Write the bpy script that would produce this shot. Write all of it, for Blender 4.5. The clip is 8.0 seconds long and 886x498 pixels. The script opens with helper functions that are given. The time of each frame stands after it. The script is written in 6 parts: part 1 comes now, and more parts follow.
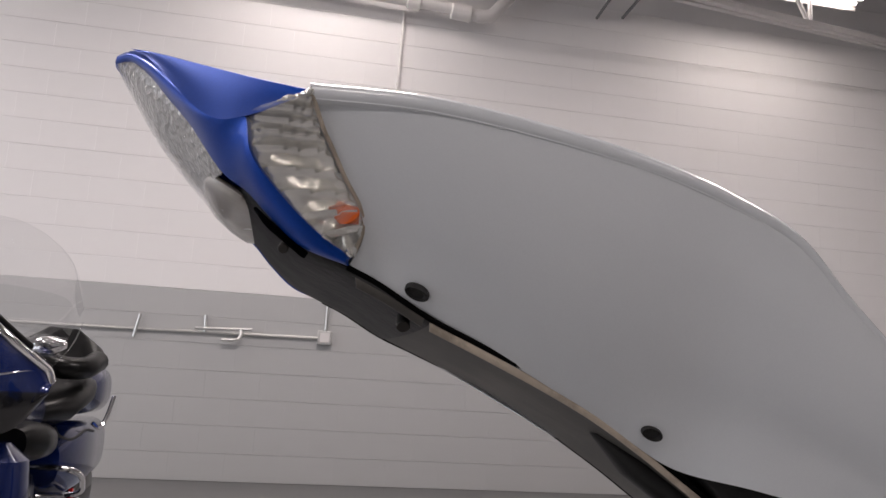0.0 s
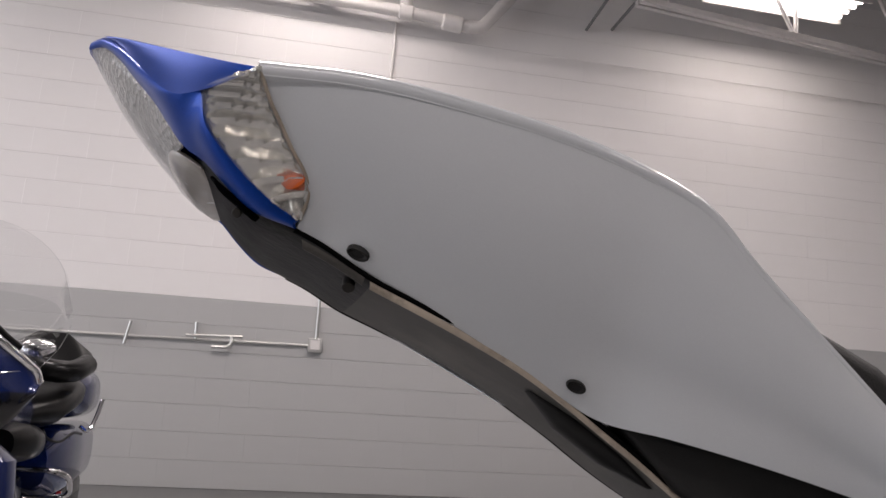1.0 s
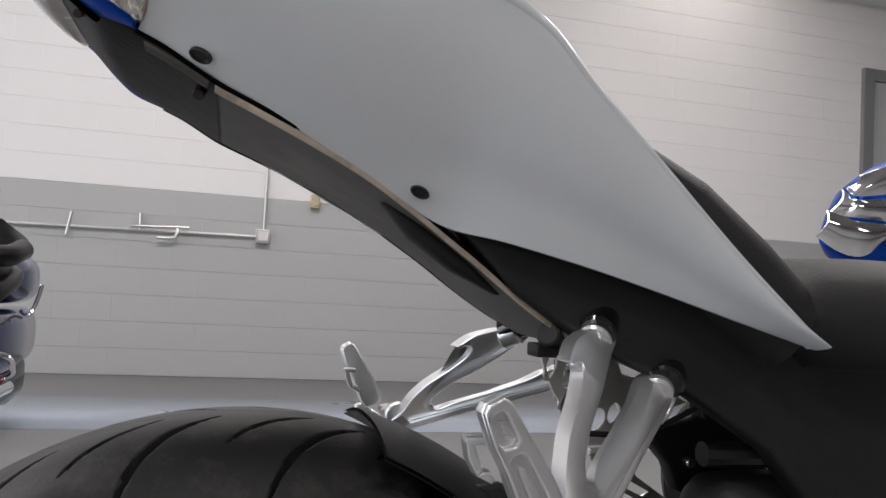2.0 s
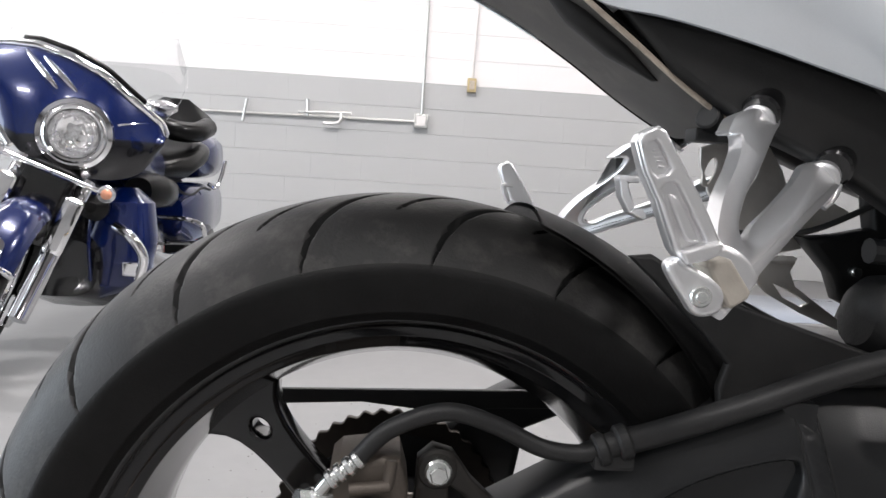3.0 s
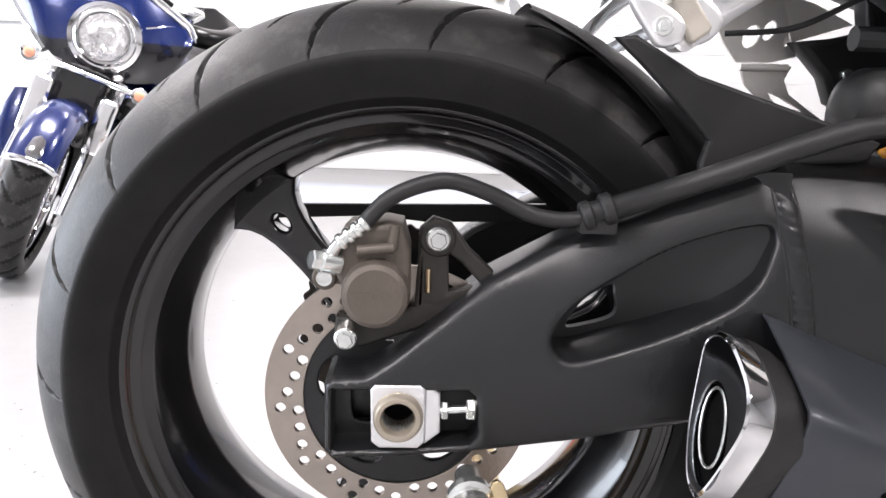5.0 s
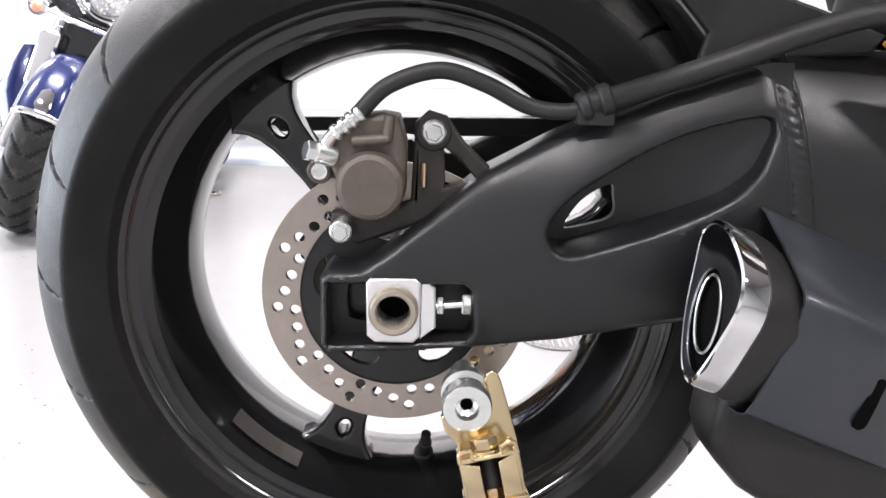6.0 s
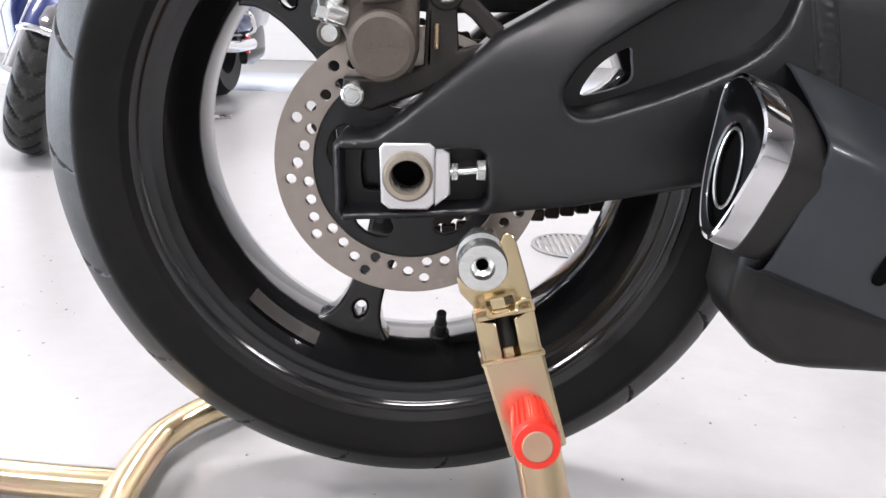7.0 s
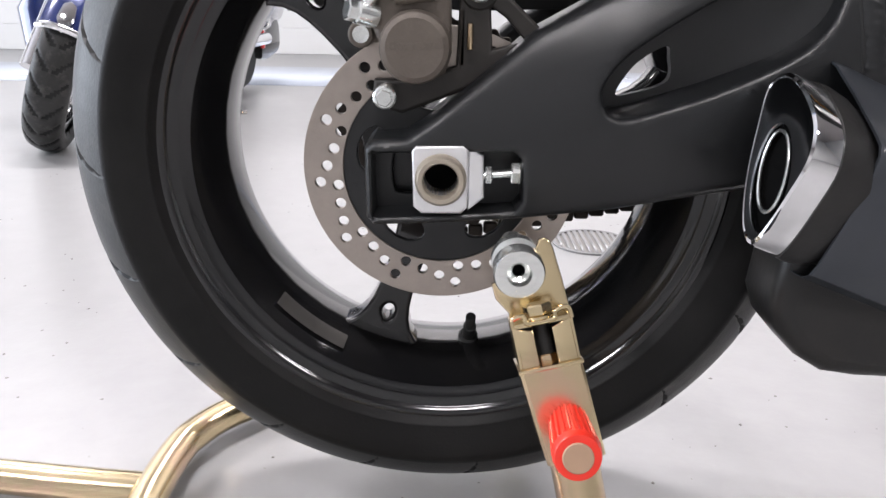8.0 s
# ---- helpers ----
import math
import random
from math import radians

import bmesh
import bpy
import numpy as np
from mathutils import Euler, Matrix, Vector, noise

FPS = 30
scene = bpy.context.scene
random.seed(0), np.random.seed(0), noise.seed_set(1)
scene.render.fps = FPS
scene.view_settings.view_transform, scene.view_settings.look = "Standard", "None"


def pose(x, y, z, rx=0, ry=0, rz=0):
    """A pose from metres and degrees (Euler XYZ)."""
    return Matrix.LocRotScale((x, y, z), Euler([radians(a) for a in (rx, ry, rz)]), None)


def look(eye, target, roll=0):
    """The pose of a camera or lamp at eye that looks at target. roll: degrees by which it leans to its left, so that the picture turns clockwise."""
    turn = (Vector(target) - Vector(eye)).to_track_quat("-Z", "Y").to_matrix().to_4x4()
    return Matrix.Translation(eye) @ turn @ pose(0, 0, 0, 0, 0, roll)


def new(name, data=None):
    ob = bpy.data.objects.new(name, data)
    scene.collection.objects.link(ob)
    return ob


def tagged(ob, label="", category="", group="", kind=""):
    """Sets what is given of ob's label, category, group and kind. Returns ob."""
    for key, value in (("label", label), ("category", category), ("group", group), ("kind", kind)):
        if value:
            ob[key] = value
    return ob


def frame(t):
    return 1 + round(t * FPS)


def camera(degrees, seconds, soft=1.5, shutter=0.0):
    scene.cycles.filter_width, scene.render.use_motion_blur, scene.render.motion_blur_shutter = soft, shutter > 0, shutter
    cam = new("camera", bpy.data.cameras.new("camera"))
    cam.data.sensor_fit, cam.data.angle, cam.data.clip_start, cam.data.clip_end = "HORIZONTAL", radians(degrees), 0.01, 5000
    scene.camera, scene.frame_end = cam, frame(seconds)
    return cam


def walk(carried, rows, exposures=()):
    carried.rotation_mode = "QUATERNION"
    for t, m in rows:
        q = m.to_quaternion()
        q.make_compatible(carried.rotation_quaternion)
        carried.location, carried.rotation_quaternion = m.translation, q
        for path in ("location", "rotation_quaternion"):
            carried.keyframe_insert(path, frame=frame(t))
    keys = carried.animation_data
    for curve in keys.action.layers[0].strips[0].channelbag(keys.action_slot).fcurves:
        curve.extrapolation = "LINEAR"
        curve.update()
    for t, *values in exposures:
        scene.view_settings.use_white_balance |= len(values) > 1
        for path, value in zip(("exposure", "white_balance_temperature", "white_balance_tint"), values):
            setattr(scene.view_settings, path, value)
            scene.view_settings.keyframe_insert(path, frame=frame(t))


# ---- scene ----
# World: the motorcycle's rear axle is at (0, 0, 0.362); x runs to its front, y to its left side, z up.
cam = camera(61.8, 8.0)
PATH = [
    (0, (-0.11, -0.4865, 0.86), (0.3015, 1.4414, 1.203), 3.4),
    (0.5, (-0.1146, -0.5033, 0.848), (0.2615, 1.4137, 1.276), 4.4),
    (1, (-0.0845, -0.5274, 0.829), (0.3388, 1.391, 1.203), 3.5),
    (1.2, (-0.068, -0.543, 0.82), (0.3972, 1.373, 1.157), 3.4),
    (2.3, (-0.0137, -0.5649, 0.752), (0.5565, 1.3514, 0.705), 3.7),
    (2.5, (-0.0137, -0.5639, 0.737), (0.5118, 1.36, 0.584), 3.5),
    (3, (-0.0207, -0.5926, 0.692), (0.1466, 1.3907, 0.495), 3.6),
    (3.5, (0.0014, -0.6184, 0.665), (0.1566, 1.3604, 0.415), 4.0),
    (4, (0.0068, -0.6376, 0.649), (0.1308, 1.3383, 0.367), 3.8),
    (4.5, (0.0014, -0.6474, 0.629), (0.0912, 1.3226, 0.299), 2.5),
    (5, (0.0072, -0.6536, 0.596), (0.0886, 1.3047, 0.198), 2.2),
    (6.5, (0.0237, -0.6692, 0.51), (0.056, 1.2588, -0.02), 1.8),
    (7, (0.0216, -0.6722, 0.486), (0.0417, 1.2233, -0.15), 1.3),
    (7.5, (0.0196, -0.6701, 0.48), (0.0413, 1.2113, -0.198), 0.6),
    (8, (0.006, -0.6596, 0.491), (-0.0071, 1.23, -0.165), 0.8),
]
EXPOSURES = [(0.0, -0.4, 6950, 18), (1.2, -0.4, 6950, 18), (2.3, 0.0, 6600, 11), (3.0, 0.6, 6600, 11), (3.5, 0.9, 6600, 11), (4.5, 1.46, 6620, 13), (5.0, 1.7, 6620, 14), (6.5, 1.57, 6520, 14), (8.0, 1.26, 6500, 14)]
walk(cam, [(t, look(eye, target, roll)) for t, eye, target, roll in PATH], EXPOSURES)

import collections

from mathutils.geometry import delaunay_2d_cdt

# ---- light ----
TURN = radians(2.0)
ROOM = Matrix.Rotation(-TURN, 4, "Z") @ Matrix.Translation((0, -0.5, 0))  # the room's own axes into the world

world = bpy.data.worlds.new("world")
scene.world = world
world.use_nodes = True
world.node_tree.nodes["Background"].inputs["Color"].default_value = (0.9, 0.92, 1.0, 1)
world.node_tree.nodes["Background"].inputs["Strength"].default_value = 0.05

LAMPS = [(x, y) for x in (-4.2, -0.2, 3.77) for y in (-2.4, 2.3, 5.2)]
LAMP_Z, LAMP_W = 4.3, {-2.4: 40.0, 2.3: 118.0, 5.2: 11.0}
TUNED_W = {(-4.2, -2.4): 80.0, (3.77, 5.2): 6.5, (-0.2, 5.2): 14.0}   # single lamps set brighter or dimmer than their row to balance the light
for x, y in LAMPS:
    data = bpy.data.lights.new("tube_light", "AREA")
    data.shape, data.size, data.size_y, data.energy, data.color = "RECTANGLE", 1.25, 0.32, TUNED_W.get((x, y), LAMP_W[y]), (1.0, 0.985, 1.0)
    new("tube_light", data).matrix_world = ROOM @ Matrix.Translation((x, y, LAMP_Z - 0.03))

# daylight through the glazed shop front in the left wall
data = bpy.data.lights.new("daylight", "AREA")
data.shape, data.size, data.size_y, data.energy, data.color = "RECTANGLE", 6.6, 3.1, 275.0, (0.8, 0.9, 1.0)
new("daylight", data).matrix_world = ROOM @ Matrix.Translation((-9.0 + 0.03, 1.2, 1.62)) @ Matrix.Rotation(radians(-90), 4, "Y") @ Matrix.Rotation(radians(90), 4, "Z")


# ---- materials ----
def mat(name, colour, rough=0.5, metal=0.0, var=0.12, scale=30.0, bump=0.0, bump_scale=200.0, coat=0.0, facets=0.0, sheen=0.0, spots=None, spot_amount=0.0,
        spot_scale=6.0, rough_var=0.1, ior=1.5, transmission=0.0, emit=0.0, flakes=0.0, per_object=0.0):
    """A surface with variation at two scales: broad stains and fine grain."""
    m = bpy.data.materials.new(name)
    m.use_nodes = True
    nt = m.node_tree
    b = nt.nodes["Principled BSDF"]
    lk, nd = nt.links.new, nt.nodes.new
    co = nd("ShaderNodeTexCoord")
    n1, n2 = nd("ShaderNodeTexNoise"), nd("ShaderNodeTexNoise")
    n1.inputs["Scale"].default_value, n1.inputs["Detail"].default_value = scale, 6
    n2.inputs["Scale"].default_value, n2.inputs["Detail"].default_value = spot_scale, 8
    n2.inputs["Roughness"].default_value = 0.65
    lk(co.outputs["Object"], n1.inputs["Vector"])
    lk(co.outputs["Object"], n2.inputs["Vector"])
    ramp = nd("ShaderNodeMix")
    ramp.data_type = "RGBA"
    c = Vector(colour)
    ramp.inputs[6].default_value = (*(c * (1 - var)), 1)
    ramp.inputs[7].default_value = (*[min(1, v) for v in c * (1 + var)], 1)
    lk(n1.outputs["Fac"], ramp.inputs[0])
    out = ramp.outputs[2]
    if spots:
        cr = nd("ShaderNodeMapRange")
        cr.inputs[1].default_value, cr.inputs[2].default_value, cr.inputs[4].default_value = 0.5, 0.72, spot_amount
        lk(n2.outputs["Fac"], cr.inputs[0])
        mx = nd("ShaderNodeMix")
        mx.data_type = "RGBA"
        mx.inputs[7].default_value = (*spots, 1)
        lk(cr.outputs[0], mx.inputs[0])
        lk(out, mx.inputs[6])
        out = mx.outputs[2]
    if per_object:
        oi, hs, ma = nd("ShaderNodeObjectInfo"), nd("ShaderNodeHueSaturation"), nd("ShaderNodeMapRange")
        ma.inputs[3].default_value, ma.inputs[4].default_value = 1 - per_object, 1 + per_object
        lk(oi.outputs["Random"], ma.inputs[0])
        lk(ma.outputs[0], hs.inputs["Value"])
        lk(out, hs.inputs["Color"])
        out = hs.outputs[0]
    lk(out, b.inputs["Base Color"])
    rr = nd("ShaderNodeMapRange")
    rr.inputs[3].default_value, rr.inputs[4].default_value = max(0.02, rough - rough_var), min(1, rough + rough_var)
    lk(n2.outputs["Fac"], rr.inputs[0])
    lk(rr.outputs[0], b.inputs["Roughness"])
    b.inputs["Metallic"].default_value = metal
    b.inputs["IOR"].default_value = ior
    b.inputs["Transmission Weight"].default_value = transmission
    b.inputs["Coat Weight"].default_value = coat
    b.inputs["Coat Roughness"].default_value = 0.04
    if emit:
        b.inputs["Emission Color"].default_value = (1, 0.97, 0.93, 1)
        b.inputs["Emission Strength"].default_value = emit
    if bump:
        n3, bp = nd("ShaderNodeTexNoise"), nd("ShaderNodeBump")
        n3.inputs["Scale"].default_value, n3.inputs["Detail"].default_value = bump_scale, 4
        bp.inputs["Strength"].default_value, bp.inputs["Distance"].default_value = bump, 0.002
        lk(co.outputs["Object"], n3.inputs["Vector"])
        lk(n3.outputs["Fac"], bp.inputs["Height"])
        lk(bp.outputs[0], b.inputs["Normal"])
    if sheen:
        b.inputs["Sheen Weight"].default_value, b.inputs["Sheen Roughness"].default_value = sheen, 0.3
    if facets:
        vo, b2 = nd("ShaderNodeTexVoronoi"), nd("ShaderNodeBump")
        vo.inputs["Scale"].default_value = facets
        b2.inputs["Strength"].default_value, b2.inputs["Distance"].default_value = 0.9, 0.004
        lk(co.outputs["Object"], vo.inputs["Vector"])
        lk(vo.outputs["Distance"], b2.inputs["Height"])
        lk(b2.outputs[0], b.inputs["Normal"])
    return m


M = dict(
    wall_white=mat("wall_white", (0.78, 0.76, 0.75), 0.6, var=0.03, scale=3, bump=0.25, bump_scale=120, spots=(0.7, 0.67, 0.64), spot_amount=0.35, spot_scale=1.5, per_object=0.006),
    wall_grey=mat("wall_grey", (0.43, 0.43, 0.425), 0.55, var=0.03, scale=3, bump=0.25, bump_scale=120, spots=(0.38, 0.38, 0.37), spot_amount=0.4, spot_scale=1.5, per_object=0.006),
    joint=mat("joint", (0.7, 0.69, 0.68), 0.8, var=0.08, bump=0.3),
    ceiling=mat("ceiling_paint", (0.62, 0.58, 0.57), 0.75, var=0.06, scale=2, bump=0.2),
    steel=mat("joist_steel", (0.55, 0.53, 0.52), 0.45, 0.3, var=0.1, bump=0.1),
    floor=mat("floor_epoxy", (0.25, 0.249, 0.249), 0.3, var=0.1, scale=22, spots=(0.23, 0.229, 0.228), spot_amount=0.5, spot_scale=1.3, bump=0.16, bump_scale=35, rough_var=0.05),
    floor_band=mat("floor_band", (0.3, 0.33, 0.38), 0.3, var=0.06, scale=3, spots=(0.26, 0.28, 0.32), spot_amount=0.5, spot_scale=1.5),
    galv=mat("conduit_steel", (0.62, 0.62, 0.6), 0.35, 0.85, var=0.08),
    pvc=mat("pipe_white", (0.72, 0.69, 0.67), 0.5, var=0.05),
    brass=mat("box_beige", (0.5, 0.4, 0.22), 0.5, 0.2),
    tube=mat("lamp_tube", (1, 1, 1), 0.5, emit=9.0),
    silver=mat("silver_paint", (0.82, 0.86, 0.89), 0.3, 0.0, var=0.03, scale=900, coat=0.8, rough_var=0.06, spots=(0.78, 0.82, 0.85), spot_amount=0.4, spot_scale=8),
    blue=mat("blue_paint", (0.0005, 0.055, 0.36), 0.36, 0.6, ior=1.25, var=0.15, scale=700, coat=0.16, rough_var=0.05),
    lens_milky=mat("milky_lens", (0.46, 0.43, 0.39), 0.25, 0.0, var=0.15, scale=60, coat=0.4, spots=(0.42, 0.38, 0.33), spot_amount=0.5, spot_scale=40),
    lens_clear=mat("clear_lens", (0.9, 0.9, 0.9), 0.06, bump=0.25, bump_scale=120, coat=0.5, var=0.01, rough_var=0.03, ior=1.45),
    lens_tail=mat("tail_lens", (0.92, 0.9, 0.88), 0.1, coat=0.5, var=0.12, scale=120, facets=280),
    bowl=mat("headlight_bowl", (0.9, 0.9, 0.9), 0.1, 1.0, var=0.1, scale=70, facets=32),
    amber=mat("amber_bulb", (0.8, 0.14, 0.02), 0.2, var=0.1, coat=0.5),
    amber_glass=mat("amber_glass", (0.7, 0.32, 0.2), 0.1, var=0.1, coat=0.8),
    red=mat("red_lens", (0.55, 0.02, 0.02), 0.15, var=0.1, coat=0.6),
    black_plastic=mat("black_plastic", (0.015, 0.015, 0.015), 0.5, ior=1.45, var=0.25, scale=40, bump=0.12, bump_scale=700, spots=(0.03, 0.028, 0.026), spot_amount=0.35, spot_scale=14),
    dusty_plastic=mat("dusty_plastic", (0.075, 0.07, 0.064), 0.6, var=0.3, scale=25, bump=0.2, bump_scale=500, spots=(0.19, 0.175, 0.155), spot_amount=0.6, spot_scale=10),
    gasket=mat("dusty_edge", (0.5, 0.43, 0.35), 0.75, var=0.35, scale=60, spots=(0.12, 0.1, 0.08), spot_amount=0.7, spot_scale=45, bump=0.3),
    satin_black=mat("satin_black", (0.0128, 0.0135, 0.0144), 0.33, 0.0, ior=1.49, var=0.2, scale=12, bump=0.1, bump_scale=900, rough_var=0.08, spots=(0.011, 0.0113, 0.012), spot_amount=0.5, spot_scale=5),
    gloss_black=mat("gloss_black", (0.007, 0.007, 0.0075), 0.14, 0.0, ior=1.48, var=0.2, scale=30, coat=0.45, rough_var=0.02, spots=(0.014, 0.013, 0.012), spot_amount=0.4, spot_scale=20),
    seat=mat("seat_vinyl", (0.016, 0.0155, 0.015), 0.62, var=0.15, scale=50, bump=0.35, bump_scale=700),
    tyre_tread=mat("tyre_tread", (0.012, 0.0118, 0.0114), 0.5, ior=1.4, sheen=0.08, var=0.35, scale=60, bump=0.14, bump_scale=420, rough_var=0.12, spots=(0.06, 0.057, 0.053), spot_amount=0.8, spot_scale=26),
    groove=mat("tyre_groove", (0.008, 0.008, 0.008), 0.7, ior=1.35, var=0.2, scale=40),
    stop=mat("worn_block", (0.5, 0.46, 0.4), 0.55, var=0.12, scale=60, spots=(0.35, 0.31, 0.26), spot_amount=0.5, spot_scale=40, bump=0.2),
    stop_plate=mat("bracket_steel", (0.84, 0.81, 0.77), 0.38, 0.15, var=0.12, scale=50, spots=(0.6, 0.56, 0.51), spot_amount=0.4, spot_scale=20),
    lamp_back=mat("lamp_backing", (0.78, 0.76, 0.73), 0.16, 0.2, var=0.2, scale=90, facets=260, rough_var=0.1, spots=(0.4, 0.38, 0.36), spot_amount=0.5, spot_scale=45),
    bare_plate=mat("bare_bracket_metal", (0.86, 0.83, 0.79), 0.42, 0.75, var=0.12, scale=50, spots=(0.62, 0.57, 0.52), spot_amount=0.5, spot_scale=20),
    lens_rib=mat("lens_rib", (0.95, 0.92, 0.86), 0.2, 0.8, var=0.1, scale=60, bump=0.12, bump_scale=160, rough_var=0.08),
    tyre_side=mat("tyre_side", (0.0065, 0.0063, 0.0062), 0.5, ior=1.3, var=0.15, scale=30, bump=0.15, bump_scale=500, spots=(0.019, 0.0185, 0.018), spot_amount=0.5, spot_scale=8),
    cast=mat("cast_aluminium", (0.88, 0.88, 0.885), 0.34, 0.85, var=0.06, scale=40, bump=0.05, bump_scale=500, rough_var=0.1),
    chrome=mat("chrome", (0.82, 0.82, 0.83), 0.07, 1.0, var=0.03, rough_var=0.04),
    disc=mat("disc_steel", (0.42, 0.37, 0.33), 0.33, 1.0, var=0.12, scale=80, bump=0.12, bump_scale=300, rough_var=0.08),
    caliper=mat("caliper_paint", (0.125, 0.105, 0.088), 0.5, 0.35, var=0.12, scale=60, bump=0.2, bump_scale=500, spots=(0.2, 0.17, 0.14), spot_amount=0.4, spot_scale=25),
    nose=mat("worn_black", (0.006, 0.006, 0.006), 0.45, ior=1.22, var=0.3, scale=40, bump=0.25, bump_scale=150, spots=(0.011, 0.01, 0.009), spot_amount=0.5, spot_scale=30),
    axle_brass=mat("dull_brass", (0.42, 0.37, 0.3), 0.42, 0.6, var=0.12, scale=60, bump=0.1),
    # the bracket lies in shadow; that shade is put in its colour
    bracket_shaded=mat("bracket_shaded", (0.03, 0.027, 0.024), 0.5, 0.3, var=0.2, scale=50, bump=0.15),
    # chrome dimmed so that the tip's dark reflections are in its colour
    shaded_chrome=mat("shaded_chrome", (0.42, 0.43, 0.45), 0.16, 1.0, var=0.1, rough_var=0.05),
    orange=mat("orange_tube", (0.45, 0.2, 0.03), 0.4, 0.2, var=0.25, scale=30),
    grit=mat("floor_grit", (0.16, 0.15, 0.14), 0.7, var=0.6, scale=3),
    rubber=mat("hose_rubber", (0.018, 0.018, 0.018), 0.5, var=0.2, bump=0.15, bump_scale=500),
    zinc=mat("zinc_bolt", (0.8, 0.82, 0.8), 0.24, 0.95, var=0.12, scale=120, rough_var=0.1, bump=0.1),
    gold=mat("yellow_zinc", (0.68, 0.55, 0.34), 0.2, 1.0, var=0.16, scale=18, rough_var=0.1, spots=(0.78, 0.5, 0.4), spot_amount=1.0, spot_scale=11, bump=0.02, bump_scale=300),
    knob_tan=mat("knob_tan", (0.4, 0.26, 0.17), 0.55, var=0.12, scale=80),
    red_knob=mat("red_knob", (0.8, 0.035, 0.018), 0.35, var=0.08, coat=0.2),
    tape=mat("balance_weight", (0.05, 0.046, 0.042), 0.5, 0.5, var=0.15, scale=60),
    muffler=mat("muffler_grey", (0.04, 0.045, 0.053), 0.38, 0.3, var=0.12, scale=60, coat=0.2, rough_var=0.07),
    muffler_black=mat("muffler_black", (0.015, 0.0145, 0.014), 0.42, 0.0, ior=1.42, var=0.3, scale=25, bump=0.12, spots=(0.034, 0.029, 0.025), spot_amount=0.5, spot_scale=12),
    dark=mat("dark_inside", (0.004, 0.004, 0.004), 0.8, ior=1.1, var=0.2),
    chain=mat("chain_steel", (0.045, 0.038, 0.033), 0.45, 0.8, var=0.4, scale=90),
    blue_dark=mat("deep_blue_paint", (0.0008, 0.009, 0.075), 0.22, 0.2, var=0.15, scale=700, coat=0.8, rough_var=0.05),
    screen=mat("clear_screen", (0.97, 0.97, 0.97), 0.03, transmission=1.0, var=0.01, ior=1.1, rough_var=0.01),
    leather=mat("black_leather", (0.003, 0.003, 0.003), 0.3, ior=1.3, var=0.2, bump=0.2, bump_scale=300, coat=0.08),
    grate=mat("grate_iron", (0.2, 0.2, 0.2), 0.5, 0.6, var=0.2),
    door=mat("door_frame_grey", (0.2, 0.2, 0.2), 0.5, var=0.1),
)


def lower_dark(m, low, level, rise):
    """Colours a panel's lower part for dark reflections, the border rising towards one end."""
    nt = m.node_tree
    b = nt.nodes["Principled BSDF"]
    src = b.inputs["Base Color"].links[0].from_socket
    co, sp = nt.nodes.new("ShaderNodeTexCoord"), nt.nodes.new("ShaderNodeSeparateXYZ")
    nt.links.new(co.outputs["Generated"], sp.inputs[0])
    slope, total = nt.nodes.new("ShaderNodeMapRange"), nt.nodes.new("ShaderNodeMath")
    slope.inputs[1].default_value, slope.inputs[2].default_value = 0.0, 0.35
    slope.inputs[3].default_value, slope.inputs[4].default_value = level + rise, level
    nt.links.new(sp.outputs[0], slope.inputs[0])
    total.operation = "SUBTRACT"
    nt.links.new(sp.outputs[2], total.inputs[0])
    nt.links.new(slope.outputs[0], total.inputs[1])
    edge, mx = nt.nodes.new("ShaderNodeMapRange"), nt.nodes.new("ShaderNodeMix")
    edge.inputs[1].default_value, edge.inputs[2].default_value = -0.008, 0.008
    nt.links.new(total.outputs[0], edge.inputs[0])
    mx.data_type = "RGBA"
    mx.inputs[6].default_value = (*low, 1)
    nt.links.new(edge.outputs[0], mx.inputs[0])
    nt.links.new(src, mx.inputs[7])
    nt.links.new(mx.outputs[2], b.inputs["Base Color"])


M["fairing_paint"] = mat("fairing_paint", (0.0008, 0.0105, 0.085), 0.22, 0.2, var=0.15, scale=700, coat=0.8, rough_var=0.05)
# black inner edge and dark floor reflections, both put in the colour
lower_dark(M["fairing_paint"], (0.006, 0.006, 0.008), 0.3, 0.2)
M["lens_clear"].node_tree.nodes["Principled BSDF"].inputs["Alpha"].default_value = 0.13
M["lens_tail"].node_tree.nodes["Principled BSDF"].inputs["Alpha"].default_value = 0.4
M["screen"].node_tree.nodes["Principled BSDF"].inputs["Alpha"].default_value = 0.25


# ---- shape tools ----
XF = [Matrix.Identity(4)]  # what places a thing's own axes in the world


def spline(pts, n, closed=False):
    """n points along a smooth curve through pts."""
    p = [Vector(q) for q in pts]
    k = len(p)
    out = []
    segs = k if closed else k - 1
    for i in range(n):
        u = i * segs / (n if closed else n - 1)
        j = min(int(u), segs - 1)
        f = u - j
        if closed:
            a, b, c, d = (p[(j + q) % k] for q in (-1, 0, 1, 2))
        else:
            b, c = p[j], p[j + 1]
            a = p[j - 1] if j else 2 * b - c
            d = p[j + 2] if j + 2 < k else 2 * c - b
        out.append(0.5 * (2 * b + (c - a) * f + (2 * a - 5 * b + 4 * c - d) * f * f + (3 * b - a - 3 * c + d) * f ** 3))
    return out


def mesh_from(verts, faces):
    me = bpy.data.meshes.new("mesh")
    me.from_pydata([tuple(v) for v in verts], [], faces)
    return me


